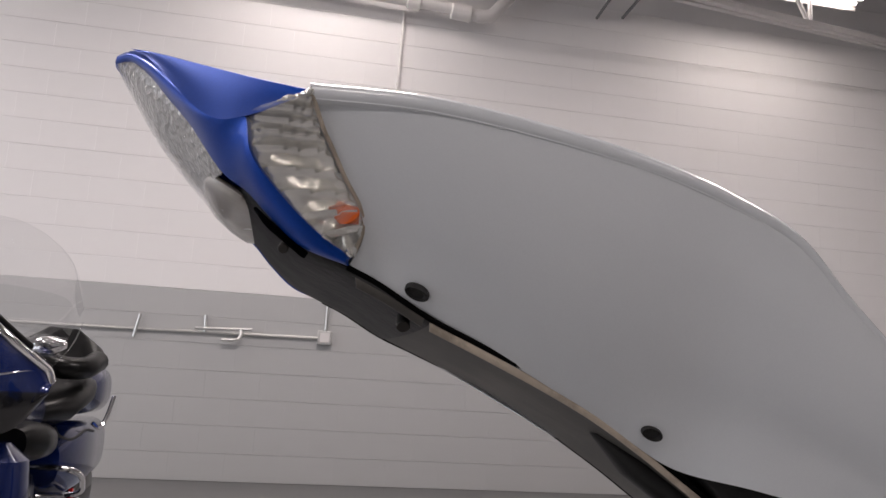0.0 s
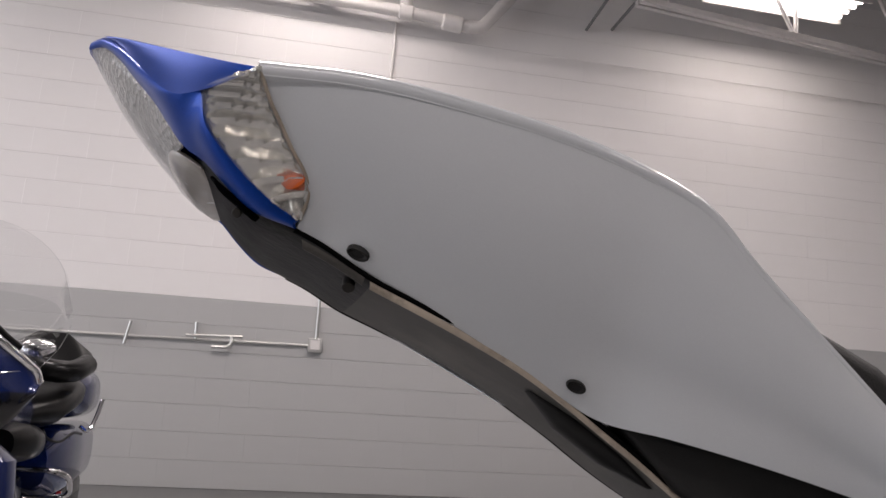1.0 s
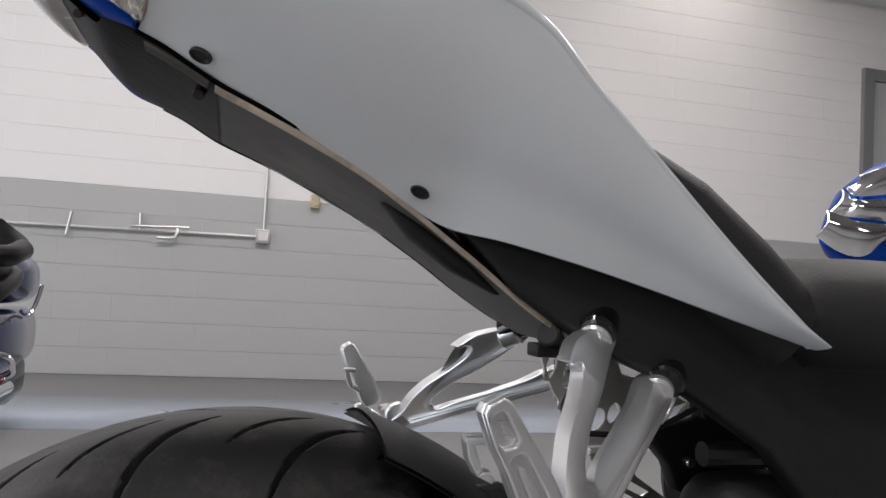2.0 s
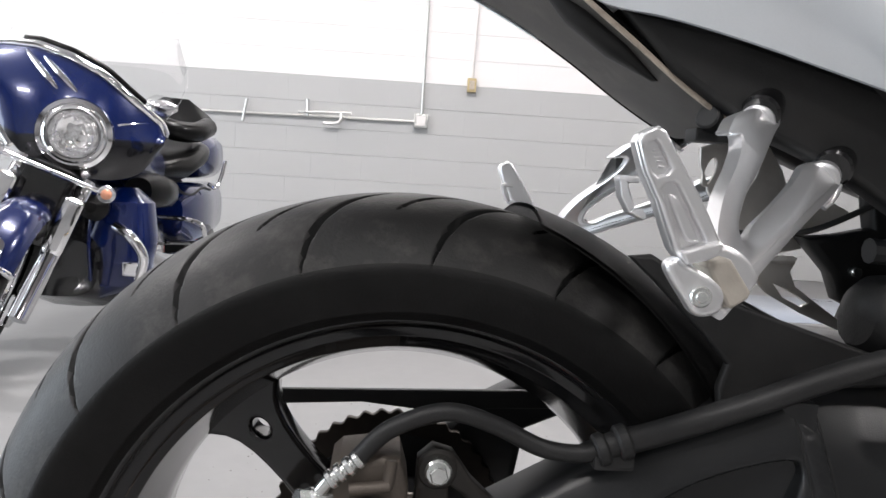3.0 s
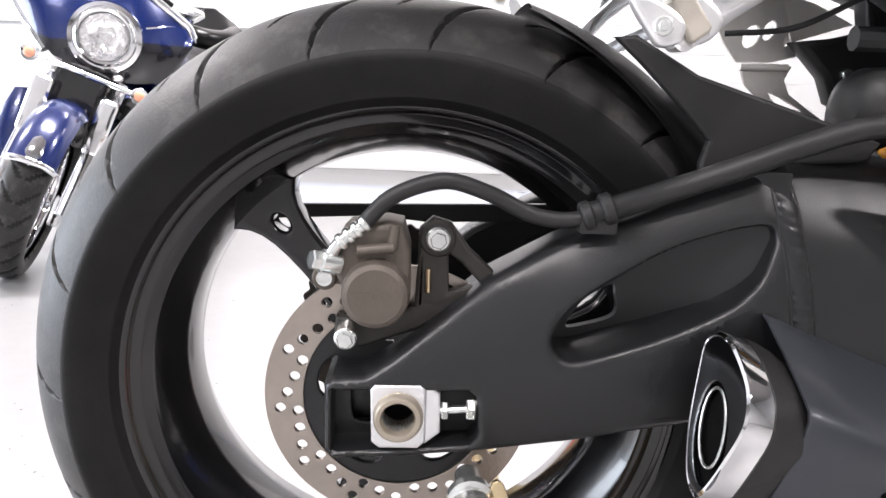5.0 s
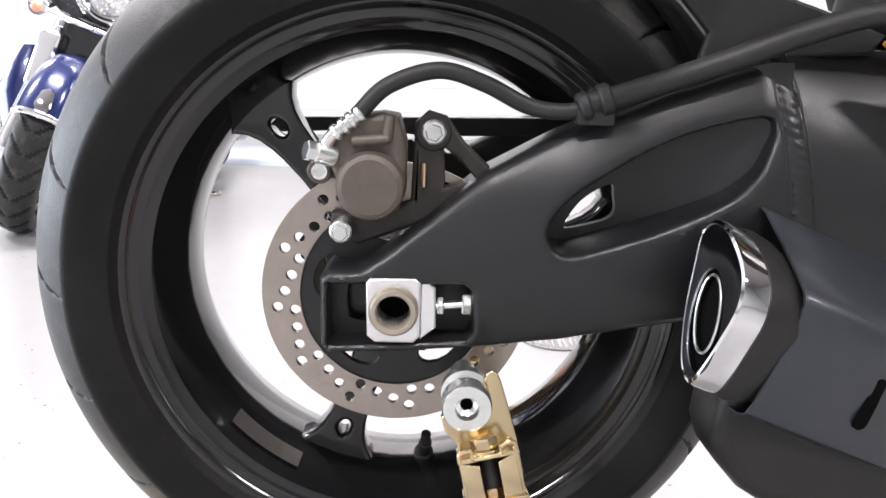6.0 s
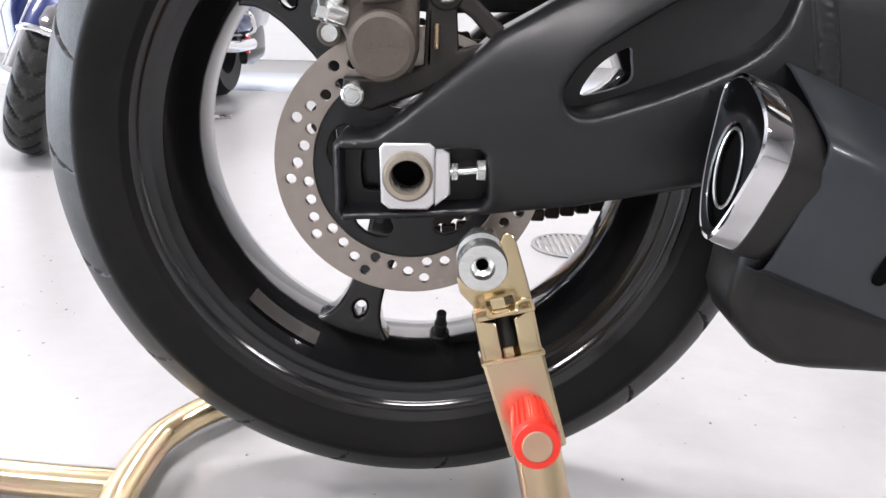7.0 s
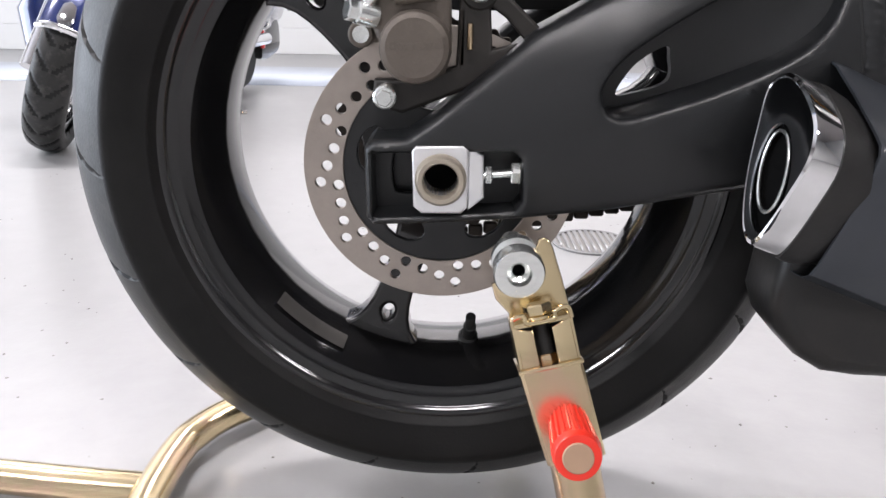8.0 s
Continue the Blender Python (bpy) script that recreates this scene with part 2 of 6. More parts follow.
def join(*meshes):
    bm = bmesh.new()
    for me in meshes:
        bm.from_mesh(me)
        bpy.data.meshes.remove(me)
    me = bpy.data.meshes.new("mesh")
    bm.to_mesh(me)
    bm.free()
    return me


def loft(rings, caps=True, wrap=True):
    """A skin over rings of equally many points; wrap closes each ring."""
    n = len(rings[0])
    verts = [v for r in rings for v in r]
    faces = []
    for i in range(len(rings) - 1):
        for j in range(n if wrap else n - 1):
            k = (j + 1) % n
            faces.append((i * n + j, i * n + k, (i + 1) * n + k, (i + 1) * n + j))
    if caps and wrap:
        faces += [tuple(reversed(range(n))), tuple(range((len(rings) - 1) * n, len(rings) * n))]
    return mesh_from(verts, faces)


def tube(pts, radius, n=48, sides=14, smooth=True):
    """A round bar along pts; radius is a number or a function of 0..1."""
    line = spline(pts, n) if smooth else [Vector(p) for p in pts]
    rings, normal = [], None
    for i, p in enumerate(line):
        d = (line[min(i + 1, len(line) - 1)] - line[max(i - 1, 0)]).normalized()
        if normal is None:
            normal = d.orthogonal().normalized()
        normal = (normal - d * normal.dot(d)).normalized()
        other = d.cross(normal)
        r = radius(i / (len(line) - 1)) if callable(radius) else radius
        rings.append([p + r * (math.cos(a) * normal + math.sin(a) * other) for a in (2 * math.pi * k / sides for k in range(sides))])
    return loft(rings)


def lathe(profile, centre, axis="y", sides=48, close=False):
    """A turned part: profile of (radius, height along the axis)."""
    rings = []
    for k in range(sides):
        a = 2 * math.pi * k / sides
        c, s = math.cos(a), math.sin(a)
        rings.append([{"y": (r * c, h, r * s), "z": (r * c, r * s, h), "x": (h, r * c, r * s)}[axis] for r, h in profile])
    n = len(profile)
    verts = [Vector(v) + Vector(centre) for r in rings for v in r]
    faces = []
    for k in range(sides):
        q = (k + 1) % sides
        for j in range(n if close else n - 1):
            i = (j + 1) % n
            faces.append((k * n + j, k * n + i, q * n + i, q * n + j))
    return mesh_from(verts, faces)


def rod(a, b, r, sides=20, bevel=0.0):
    """A cylinder from a to b with softened rims."""
    a, b = Vector(a), Vector(b)
    d = (b - a).normalized()
    u = d.orthogonal().normalized()
    v = d.cross(u)
    e = bevel or min(r * 0.15, (b - a).length * 0.2)
    rings = []
    for q, rr in ((a, r - e), (a + d * e, r), (b - d * e, r), (b, r - e)):
        rings.append([q + rr * (math.cos(2 * math.pi * k / sides) * u + math.sin(2 * math.pi * k / sides) * v) for k in range(sides)])
    return loft(rings)


def hexhead(a, b, r):
    return rod(a, b, r, sides=6, bevel=r * 0.12)


def plate(outline, y0, y1, bevel=0.002, holes=(), smooth=0, closed_hole_smooth=0, steps=2):
    """A plate between y0 and y1 whose outline (x, z) has softened edges, with holes through it."""
    cu = bpy.data.curves.new("outline", "CURVE")
    cu.dimensions, cu.fill_mode = "2D", "BOTH"
    depth = abs(y1 - y0)
    bevel = min(bevel, depth * 0.49)
    cu.extrude, cu.bevel_depth, cu.bevel_resolution, cu.offset = depth / 2 - bevel, bevel, steps, -bevel
    for k, line in enumerate((outline, *holes)):
        dense = smooth if k == 0 else closed_hole_smooth
        pts = [(p[0], p[1]) for p in spline([(q[0], q[1], 0) for q in line], dense, True)] if dense else line
        sp = cu.splines.new("POLY")
        sp.points.add(len(pts) - 1)
        for q, p in zip(sp.points, pts):
            q.co = (p[0], p[1], 0, 1)
        sp.use_cyclic_u = True
    ob = bpy.data.objects.new("outline", cu)
    me = bpy.data.meshes.new_from_object(ob)
    bpy.data.objects.remove(ob)
    bpy.data.curves.remove(cu)
    # (x, z, w) -> (x, w, z)
    me.transform(Matrix(((1, 0, 0, 0), (0, 0, 1, (y0 + y1) / 2), (0, 1, 0, 0), (0, 0, 0, 1))))
    me.flip_normals()
    return me


def skin(outline, y0, y1, holes=(), crown=None, roll=0.006, hole_roll=0.003, step=0.006):
    """A curved cover from the front y0 back to y1: crown(x, z) sets it back, its outline and holes are rolled over."""
    def dense(line):
        out = []
        for a, b in zip(line, line[1:] + line[:1]):
            n = max(1, int(math.dist(a, b) / (step * 0.6)))
            out += [(a[0] + (b[0] - a[0]) * k / n, a[1] + (b[1] - a[1]) * k / n) for k in range(n)]
        return out
    loops = [dense([tuple(q) for q in line]) for line in (outline, *holes)]
    pts, edges, segs = [], [], []
    for i, line in enumerate(loops):
        k = len(pts)
        pts += line
        edges += [(k + j, k + (j + 1) % len(line)) for j in range(len(line))]
        segs.append(np.array([(*line[j], *line[(j + 1) % len(line)]) for j in range(len(line))]))

    def distance(x, z, seg):
        a, d = seg[:, :2], seg[:, 2:] - seg[:, :2]
        q = np.array((x, z)) - a
        f = np.clip((q * d).sum(1) / np.maximum((d * d).sum(1), 1e-12), 0, 1)[:, None]
        return float(np.sqrt(((q - d * f) ** 2).sum(1)).min())
    xs, zs = [q[0] for q in loops[0]], [q[1] for q in loops[0]]
    fixed = len(pts)
    for i, x in enumerate(np.arange(min(xs), max(xs), step)):
        for z in np.arange(min(zs), max(zs), step):
            z = z + (i % 2) * step / 2
            if min(distance(x, z, s) for s in segs) > step * 0.22:
                pts.append((float(x), float(z)))
    # rings that follow each edge, so that its roll is round
    for i, (line, seg) in enumerate(zip(loops, segs)):
        r = roll if i == 0 else hole_roll
        for share in (0.12, 0.35, 0.7):
            for j in range(0, len(line)):
                a, b = Vector(line[j - 1]), Vector(line[(j + 1) % len(line)])
                n = Vector((-(b - a).y, (b - a).x)).normalized()
                for sign in (-1, 1):
                    q = Vector(line[j]) + n * (r * share * sign)
                    if min(distance(q.x, q.y, s) for s in segs) > r * share * 0.9:
                        pts.append((q.x, q.y))
    co, _, faces, *_ = delaunay_2d_cdt([Vector(q) for q in pts], edges, [], 2, 1e-5)
    inside = []
    for f in faces:
        c = sum((co[v] for v in f), Vector((0, 0))) / len(f)
        odd = 0
        for seg in segs:
            hit = ((seg[:, 1] > c.y) != (seg[:, 3] > c.y)) & (c.x < (seg[:, 2] - seg[:, 0]) * (c.y - seg[:, 1]) / np.where(seg[:, 3] == seg[:, 1], 1e-9, seg[:, 3] - seg[:, 1]) + seg[:, 0])
            odd += int(hit.sum())
        if odd % 2:
            inside.append(tuple(f))
    verts = []
    sign = 1 if y1 > y0 else -1
    for q in co:
        back = crown(q.x, q.y) if crown else 0.0
        for i, seg in enumerate(segs):
            r, d = (roll if i == 0 else hole_roll), distance(q.x, q.y, seg)
            if d < r:
                back += r - math.sqrt(max(0.0, r * r - (r - d) ** 2))
        verts.append(Vector((q.x, y0 + sign * back, q.y)))
    count = collections.Counter()
    for f in inside:
        for a, b in zip(f, f[1:] + f[:1]):
            count[tuple(sorted((a, b)))] += 1
    n = len(verts)
    all_verts = verts + [Vector((v.x, y1, v.z)) for v in verts]
    all_faces = inside + [(a, b, b + n, a + n) for (a, b), c in count.items() if c == 1]
    bm = bmesh.new()
    me = mesh_from(all_verts, all_faces)
    bm.from_mesh(me)
    bmesh.ops.delete(bm, geom=[v for v in bm.verts if not v.link_faces], context="VERTS")
    bm.to_mesh(me)
    bm.free()
    return me


def panel(a, b, n=40, m=10, bulge=(0, 0, 0), thick=0.003, power=1.0):
    """A shell between two smooth edges; bulge pushes its middle out; thick gives it depth along -bulge or y."""
    ea, eb = spline(a, n), spline(b, n)
    bulge = Vector(bulge)
    inward = -bulge.normalized() if bulge.length else Vector((0, 1, 0))
    grid = []
    for p, q in zip(ea, eb):
        grid.append([p.lerp(q, j / (m - 1)) + bulge * max(0.0, math.sin(math.pi * j / (m - 1))) ** power for j in range(m)])
    verts = [v for row in grid for v in row] + [v + inward * thick for row in grid for v in row]
    o = n * m
    faces = []
    for i in range(n - 1):
        for j in range(m - 1):
            f = (i * m + j, i * m + j + 1, (i + 1) * m + j + 1, (i + 1) * m + j)
            faces += [f, tuple(o + k for k in reversed(f))]
    edge = [(i * m, (i + 1) * m) for i in range(n - 1)] + [((n - 1) * m + j, (n - 1) * m + j + 1) for j in range(m - 1)]
    edge += [((i + 1) * m + m - 1, i * m + m - 1) for i in range(n - 1)] + [(j + 1, j) for j in range(m - 1)]
    faces += [(p, q, o + q, o + p) for p, q in edge]
    return mesh_from(verts, faces)


def box(lo, hi, bevel=0.0, segments=2):
    bm = bmesh.new()
    bmesh.ops.create_cube(bm, size=1)
    lo, hi = Vector(lo), Vector(hi)
    for v in bm.verts:
        v.co = Vector((lo[i] + (v.co[i] + 0.5) * (hi[i] - lo[i]) for i in range(3)))
    if bevel:
        bmesh.ops.bevel(bm, geom=bm.edges[:], offset=bevel, segments=segments, profile=0.6, affect="EDGES", clamp_overlap=True)
    me = bpy.data.meshes.new("mesh")
    bm.to_mesh(me)
    bm.free()
    return me


def oval(centre, u, v, n=24, p=2.0):
    """A ring: super-ellipse with half axes u and v about centre."""
    c, u, v = Vector(centre), Vector(u), Vector(v)
    out = []
    for k in range(n):
        a = 2 * math.pi * k / n
        ca, sa = math.cos(a), math.sin(a)
        out.append(c + u * math.copysign(abs(ca) ** (2 / p), ca) + v * math.copysign(abs(sa) ** (2 / p), sa))
    return out


def blob(sections, n=24, p=2.3):
    """A soft body over (centre, u, v) sections."""
    return loft([oval(c, u, v, n, p) for c, u, v in sections])


def mirror_y(me):
    other = me.copy()
    other.transform(Matrix.Diagonal((1, -1, 1, 1)))
    other.flip_normals()
    return other


def finish(me, material, angle=35, fix=True):
    if fix:
        bm = bmesh.new()
        bm.from_mesh(me)
        bmesh.ops.remove_doubles(bm, verts=bm.verts[:], dist=1e-6)
        bmesh.ops.recalc_face_normals(bm, faces=bm.faces[:])
        bm.to_mesh(me)
        bm.free()
    flat = [abs(p.normal.y) < 0.9999 for p in me.polygons]
    me.transform(XF[-1])
    me.polygons.foreach_set("use_smooth", flat)
    smooth = list(flat)
    me.set_sharp_from_angle(angle=radians(angle))
    me.polygons.foreach_set("use_smooth", smooth)
    me.materials.clear()
    me.materials.append(M[material] if isinstance(material, str) else material)
    me.update()


def part(name, me, material, parent, label="", angle=35, fix=True):
    """One mesh as a part under a thing or under another part."""
    finish(me, material, angle, fix)
    me.name = name
    ob = new(name, me)
    ob.parent = parent
    if parent.type == "EMPTY":
        ob.matrix_parent_inverse = Matrix.Translation(parent.location).inverted()
    if label:
        tagged(ob, label)
    return ob


def thing(name, at, label, category, group=""):
    """An empty at a thing's base, for its parts."""
    ob = new(name)
    ob.location = XF[-1] @ Vector(at)
    ob.empty_display_size = 0.05
    return tagged(ob, label, category, group)


def solid(name, me, material, label="", category="", group="", kind="", angle=35, fix=True):
    finish(me, material, angle, fix)
    me.name = name
    return tagged(new(name, me), label, category, group, kind)


# ---- the room ----
XF.append(ROOM)
X0, X1, Y0, Y1, TOP = -9.0, 9.0, -6.0, 5.96, 5.4
solid("floor", box((X0, Y0, -0.1), (X1, Y1, 0)), "floor", "light grey painted concrete workshop floor", "floor", kind="structure")
solid("ceiling", box((X0 - 0.2, Y0 - 0.2, TOP), (X1 + 0.2, Y1 + 0.3, TOP + 0.15)), "ceiling", "pale painted flat ceiling deck", "ceiling", kind="structure")
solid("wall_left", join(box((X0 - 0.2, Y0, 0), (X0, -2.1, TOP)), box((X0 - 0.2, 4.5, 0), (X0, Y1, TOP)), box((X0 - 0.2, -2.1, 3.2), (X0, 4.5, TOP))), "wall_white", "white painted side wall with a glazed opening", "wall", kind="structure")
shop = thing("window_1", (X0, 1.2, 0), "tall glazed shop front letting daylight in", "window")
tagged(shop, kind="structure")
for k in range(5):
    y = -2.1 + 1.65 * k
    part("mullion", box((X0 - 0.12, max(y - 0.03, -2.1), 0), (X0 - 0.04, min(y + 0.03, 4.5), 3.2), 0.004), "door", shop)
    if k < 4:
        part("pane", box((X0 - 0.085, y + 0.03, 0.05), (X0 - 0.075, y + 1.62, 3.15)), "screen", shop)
solid("wall_right", box((X1, Y0, 0), (X1 + 0.2, Y1, TOP)), "wall_white", "plain white painted side wall", "wall", kind="structure")
solid("wall_front", box((X0, Y0 - 0.2, 0), (X1, Y0, TOP)), "wall_grey", "plain grey painted wall", "wall", kind="structure")
wall_back = solid("wall_back", box((X0, Y1 + 0.006, 0), (X1, Y1 + 0.2, TOP)), "joint", "painted concrete block wall, grey below and white above", "wall", kind="structure")
solid("floor_stripe", box((X0, 3.88, 0.0), (X1, 4.9, 0.0015)), "floor_band", "bluish grey strip along the floor", "floor strip", kind="structure")

# conduit line with outlets along the wall
XF.append(ROOM @ Matrix.Translation((0, Y1, 0)))
conduit = thing("wall_conduit", (-0.8, 0, 1.1), "galvanised steel conduit run clipped to the block wall", "conduit")
part("pipe_run", tube([(-4.2, -0.02, 1.07), (-2.2, -0.02, 1.085), (0.02, -0.02, 1.11)], 0.012, 24, 10), "galv", conduit)
part("riser", tube([(0.06, -0.02, 1.15), (0.06, -0.02, 2.4)], 0.012, 2, 10, False), "galv", conduit)
part("stub", tube([(-1.36, -0.03, 1.03), (-1.33, -0.035, 1.2)], 0.011, 2, 8, False), "galv", conduit)
part("stub", tube([(-0.85, -0.03, 1.1), (-0.855, -0.03, 1.23)], 0.012, 2, 8, False), "galv", conduit)
part("side_pipe", tube([(-0.92, -0.05, 1.125), (-0.5, -0.05, 1.14)], 0.011, 2, 8, False), "galv", conduit)
part("elbow", tube([(-0.585, -0.05, 1.13), (-0.58, -0.06, 1.09), (-0.61, -0.06, 1.055), (-0.72, -0.06, 1.05)], 0.013, 16, 8), "galv", conduit)
junction = thing("junction_box", (0.06, 0, 1.06), "small square steel junction box on the wall", "junction box")
part("box_body", box((0.0, -0.05, 1.06), (0.11, 0, 1.17), 0.006), "galv", junction)
part("cover_plate", box((0.018, -0.055, 1.078), (0.092, -0.049, 1.152), 0.003), "pvc", junction)
XF.append(XF[-1] @ Matrix.Translation((0, 0, 0)))
outlet = thing("outlet_box", (0.44, 0, 1.38), "beige outlet box fed by a thin white conduit", "outlet")
part("box_body", box((0.41, -0.05, 1.37), (0.48, 0, 1.48), 0.006), "brass", outlet)
part("cover_plate", box((0.425, -0.054, 1.39), (0.465, -0.049, 1.46), 0.002), "gasket", outlet)
part("feed_pipe", tube([(0.445, -0.015, 1.48), (0.5, -0.015, 3.95)], 0.012, 2, 8, False), "pvc", outlet)
XF.pop()
waste = thing("waste_pipe", (0.5, 0, 3.95), "white painted drain pipe with fittings high on the wall", "pipe")
part("pipe_run", tube([(-3.5, -0.16, 4.04), (0.3, -0.16, 3.99), (1.12, -0.16, 3.93)], 0.05, 24, 14), "pvc", waste)
part("elbow", tube([(1.1, -0.16, 3.93), (1.22, -0.16, 3.95), (1.3, -0.16, 4.03), (1.5, -0.16, 4.3), (1.8, -0.16, 4.7)], 0.055, 24, 14), "pvc", waste)
part("collar", rod((0.5, -0.16, 3.985), (0.62, -0.16, 3.975), 0.066), "pvc", waste)
part("collar", rod((0.88, -0.16, 3.95), (1.06, -0.16, 3.935), 0.07), "pvc", waste)
part("branch", rod((0.56, -0.16, 3.98), (0.56, -0.16, 4.12), 0.055), "pvc", waste)
XF.pop()

unit = thing("ceiling_box", (-0.1, 5.75, 4.06), "small pale grey control box with hanging black cables", "control box")
part("box_body", box((-0.27, 5.68, 4.06), (0.03, 5.86, 4.34), 0.006), "pvc", unit)
part("box_rim", box((-0.275, 5.67, 4.3), (0.04, 5.87, 4.32), 0.002), "dark", unit)
part("cable", tube([(-0.48, 5.74, 4.3), (-0.46, 5.74, 4.13), (-0.34, 5.74, 4.0), (-0.22, 5.74, 3.98), (-0.13, 5.74, 4.06)], 0.006, 30, 8), "rubber", unit)
part("cable", tube([(-0.1, 5.74, 4.06), (-0.08, 5.74, 4.0), (-0.02, 5.74, 3.99), (0.02, 5.74, 4.06)], 0.006, 24, 8), "rubber", unit)
part("indicator_lamp", rod((-0.1, 5.675, 4.16), (-0.1, 5.682, 4.16), 0.01), "pvc", unit)

# steel door frame, far along the back wall
door = thing("door_1", (6.5, Y1, 0), "grey steel door in a dark frame", "door")
tagged(door, kind="structure")
part("door_frame", box((5.72, Y1 - 0.05, 0), (5.84, Y1, 3.2), 0.004), "door", door)
part("door_frame", box((5.84, Y1 - 0.05, 3.08), (7.6, Y1, 3.2), 0.004), "door", door)
part("leaf", box((5.84, Y1 - 0.02, 0), (7.6, Y1, 3.08), 0.004), "wall_grey", door)

# ceiling joist and tube lights
joist = thing("ceiling_joist", (3.6, 5.1, 3.9), "open web steel ceiling joist, painted pale grey", "joist")
AX = [Vector((2.3, 4.97, 3.9)), Vector((8.6, 5.7, 3.9))]
for dy in (-0.03, 0.03):
    part("bottom_chord", box((0, dy - 0.022, 0), (6.2, dy + 0.022, 0.05), 0.004), "steel", joist).data.transform(
        ROOM @ Matrix.Translation(AX[0]) @ Matrix.Rotation(math.atan2(0.73, 6.3), 4, "Z") @ ROOM.inverted())
for k in range(5):
    p = AX[0].lerp(AX[1], 0.04 + 0.2 * k)
    part("web", tube([p + Vector((0, 0, 0.02)), p + Vector((0.03, 0, 1.5))], 0.018, 2, 8, False), "steel", joist)
    part("web", tube([p + Vector((0, 0, 0.02)), p + Vector((-0.8, -0.08, 1.5))], 0.018, 2, 8, False), "steel", joist)
for a, b in (((2.25, 5.95, 4.16), (2.23, 5.0, 4.22)), ((2.5, 5.95, 4.2), (2.5, 5.0, 4.22))):
    strut = solid("ceiling_strut", tube([a, b, (b[0], -3, 4.4)], 0.014, 3, 8, False), "door", "thin dark steel rod below the ceiling", "strut", "struts")

for k, (x, y) in enumerate(LAMPS):
    XF.append(ROOM @ Matrix.Translation((x, y, LAMP_Z)))
    f = thing("tube_light_fixture", (0, 0, 0), "white fluorescent ceiling light with lit tubes", "ceiling light", "ceiling lights")
    part("housing", join(box((-0.68, -0.2, 0.05), (0.68, 0.2, 0.09), 0.004), box((-0.68, -0.2, -0.02), (0.68, -0.185, 0.06), 0.003), box((-0.68, 0.185, -0.02), (0.68, 0.2, 0.06), 0.003)), "pvc", f)
    for dy in (-0.13, -0.045, 0.045, 0.13):
        part("tube", rod((-0.64, dy, 0.02), (0.64, dy, 0.02), 0.016, 10), "tube", f)
    for dx in (-0.45, 0.45):
        part("drop_rod", rod((dx, 0, 0.085), (dx, 0, TOP - LAMP_Z), 0.005, 8), "steel", f)
    XF.pop()

# fine grit scattered on the floor
rng = random.Random(7)
gv, gf = [], []
for k in range(700):
    x, y, r = rng.uniform(-1.2, 1.3), rng.uniform(-0.45, 1.6), rng.choice((0.0008, 0.0012, 0.0017, 0.0026))
    a = rng.uniform(0, 6.28)
    base = len(gv)
    for q in range(4):
        e = r * rng.uniform(0.6, 1.5)
        gv.append((x + e * math.cos(a + q * 1.57), y + e * math.sin(a + q * 1.57), 0.0002))
    gv.append((x, y, r * rng.uniform(0.3, 0.7)))
    gf += [(base + q, base + (q + 1) % 4, base + 4) for q in range(4)]
XF.append(Matrix.Identity(4))
solid("floor_grit", mesh_from(gv, gf), "grit", "fine dark grit and specks lying on the floor", "grit", kind="stuff", fix=False)
XF.pop()

# floor drain
XF.append(Matrix.Identity(4))
drain = thing("floor_drain", (0.305, 0.81, 0), "round cast iron floor drain grate", "drain")
part("rim", lathe([(0.074, 0.0), (0.082, 0.0), (0.082, 0.004), (0.074, 0.004)], (0.305, 0.81, 0), "z", 48, True), "grate", drain)
part("well", lathe([(0.0, 0.0012), (0.074, 0.0012)], (0.305, 0.81, 0), "z", 32), "grit", drain)
for k in range(11):
    x = -0.065 + 0.013 * k
    h = math.sqrt(0.076 ** 2 - x * x)
    part("bar", box((0.305 + x - 0.0035, 0.81 - h, 0.001), (0.305 + x + 0.0035, 0.81 + h, 0.004)), "grate", drain)

# ---- the sport motorcycle ----
AXLE = Vector((0.003, 0, 0.361))
bike = thing("sport_motorcycle", (0, 0, 0.047), "silver and blue sport motorcycle raised on a rear paddock stand", "motorcycle")


def both(name, me, material, label="", parent=None):
    """A part and its twin on the other side."""
    other = mirror_y(me)
    a = part(name, me, material, parent or bike, label)
    b = part(name, other, material, parent or bike, label)
    return a, b


# tail fairing: side panels between an upper and a lower edge
UPPER = [(-0.106, -0.142, 0.994), (-0.05, -0.146, 0.994), (0.01, -0.146, 0.988), (0.07, -0.143, 0.979), (0.123, -0.138, 0.966), (0.168, -0.133, 0.948), (0.205, -0.128, 0.915), (0.262, -0.122, 0.868), (0.33, -0.12, 0.808), (0.4, -0.119, 0.751)]
LOWER = [(-0.078, -0.104, 0.914), (-0.03, -0.102, 0.891), (0.03, -0.097, 0.862), (0.08, -0.09, 0.836), (0.1195, -0.086, 0.8158), (0.165, -0.096, 0.8068), (0.222, -0.1, 0.794), (0.28, -0.101, 0.7792), (0.337, -0.108, 0.7625), (0.402, -0.117, 0.7437)]
FASTENERS = (((-0.0418, -0.1086, 0.9029), (-0.266, -0.698, -0.665)), ((0.1002, -0.0939, 0.8362), (-0.143, -0.828, -0.542)))
side = panel(UPPER, LOWER, 72, 18, (0, -0.014, 0.0), 0.004)
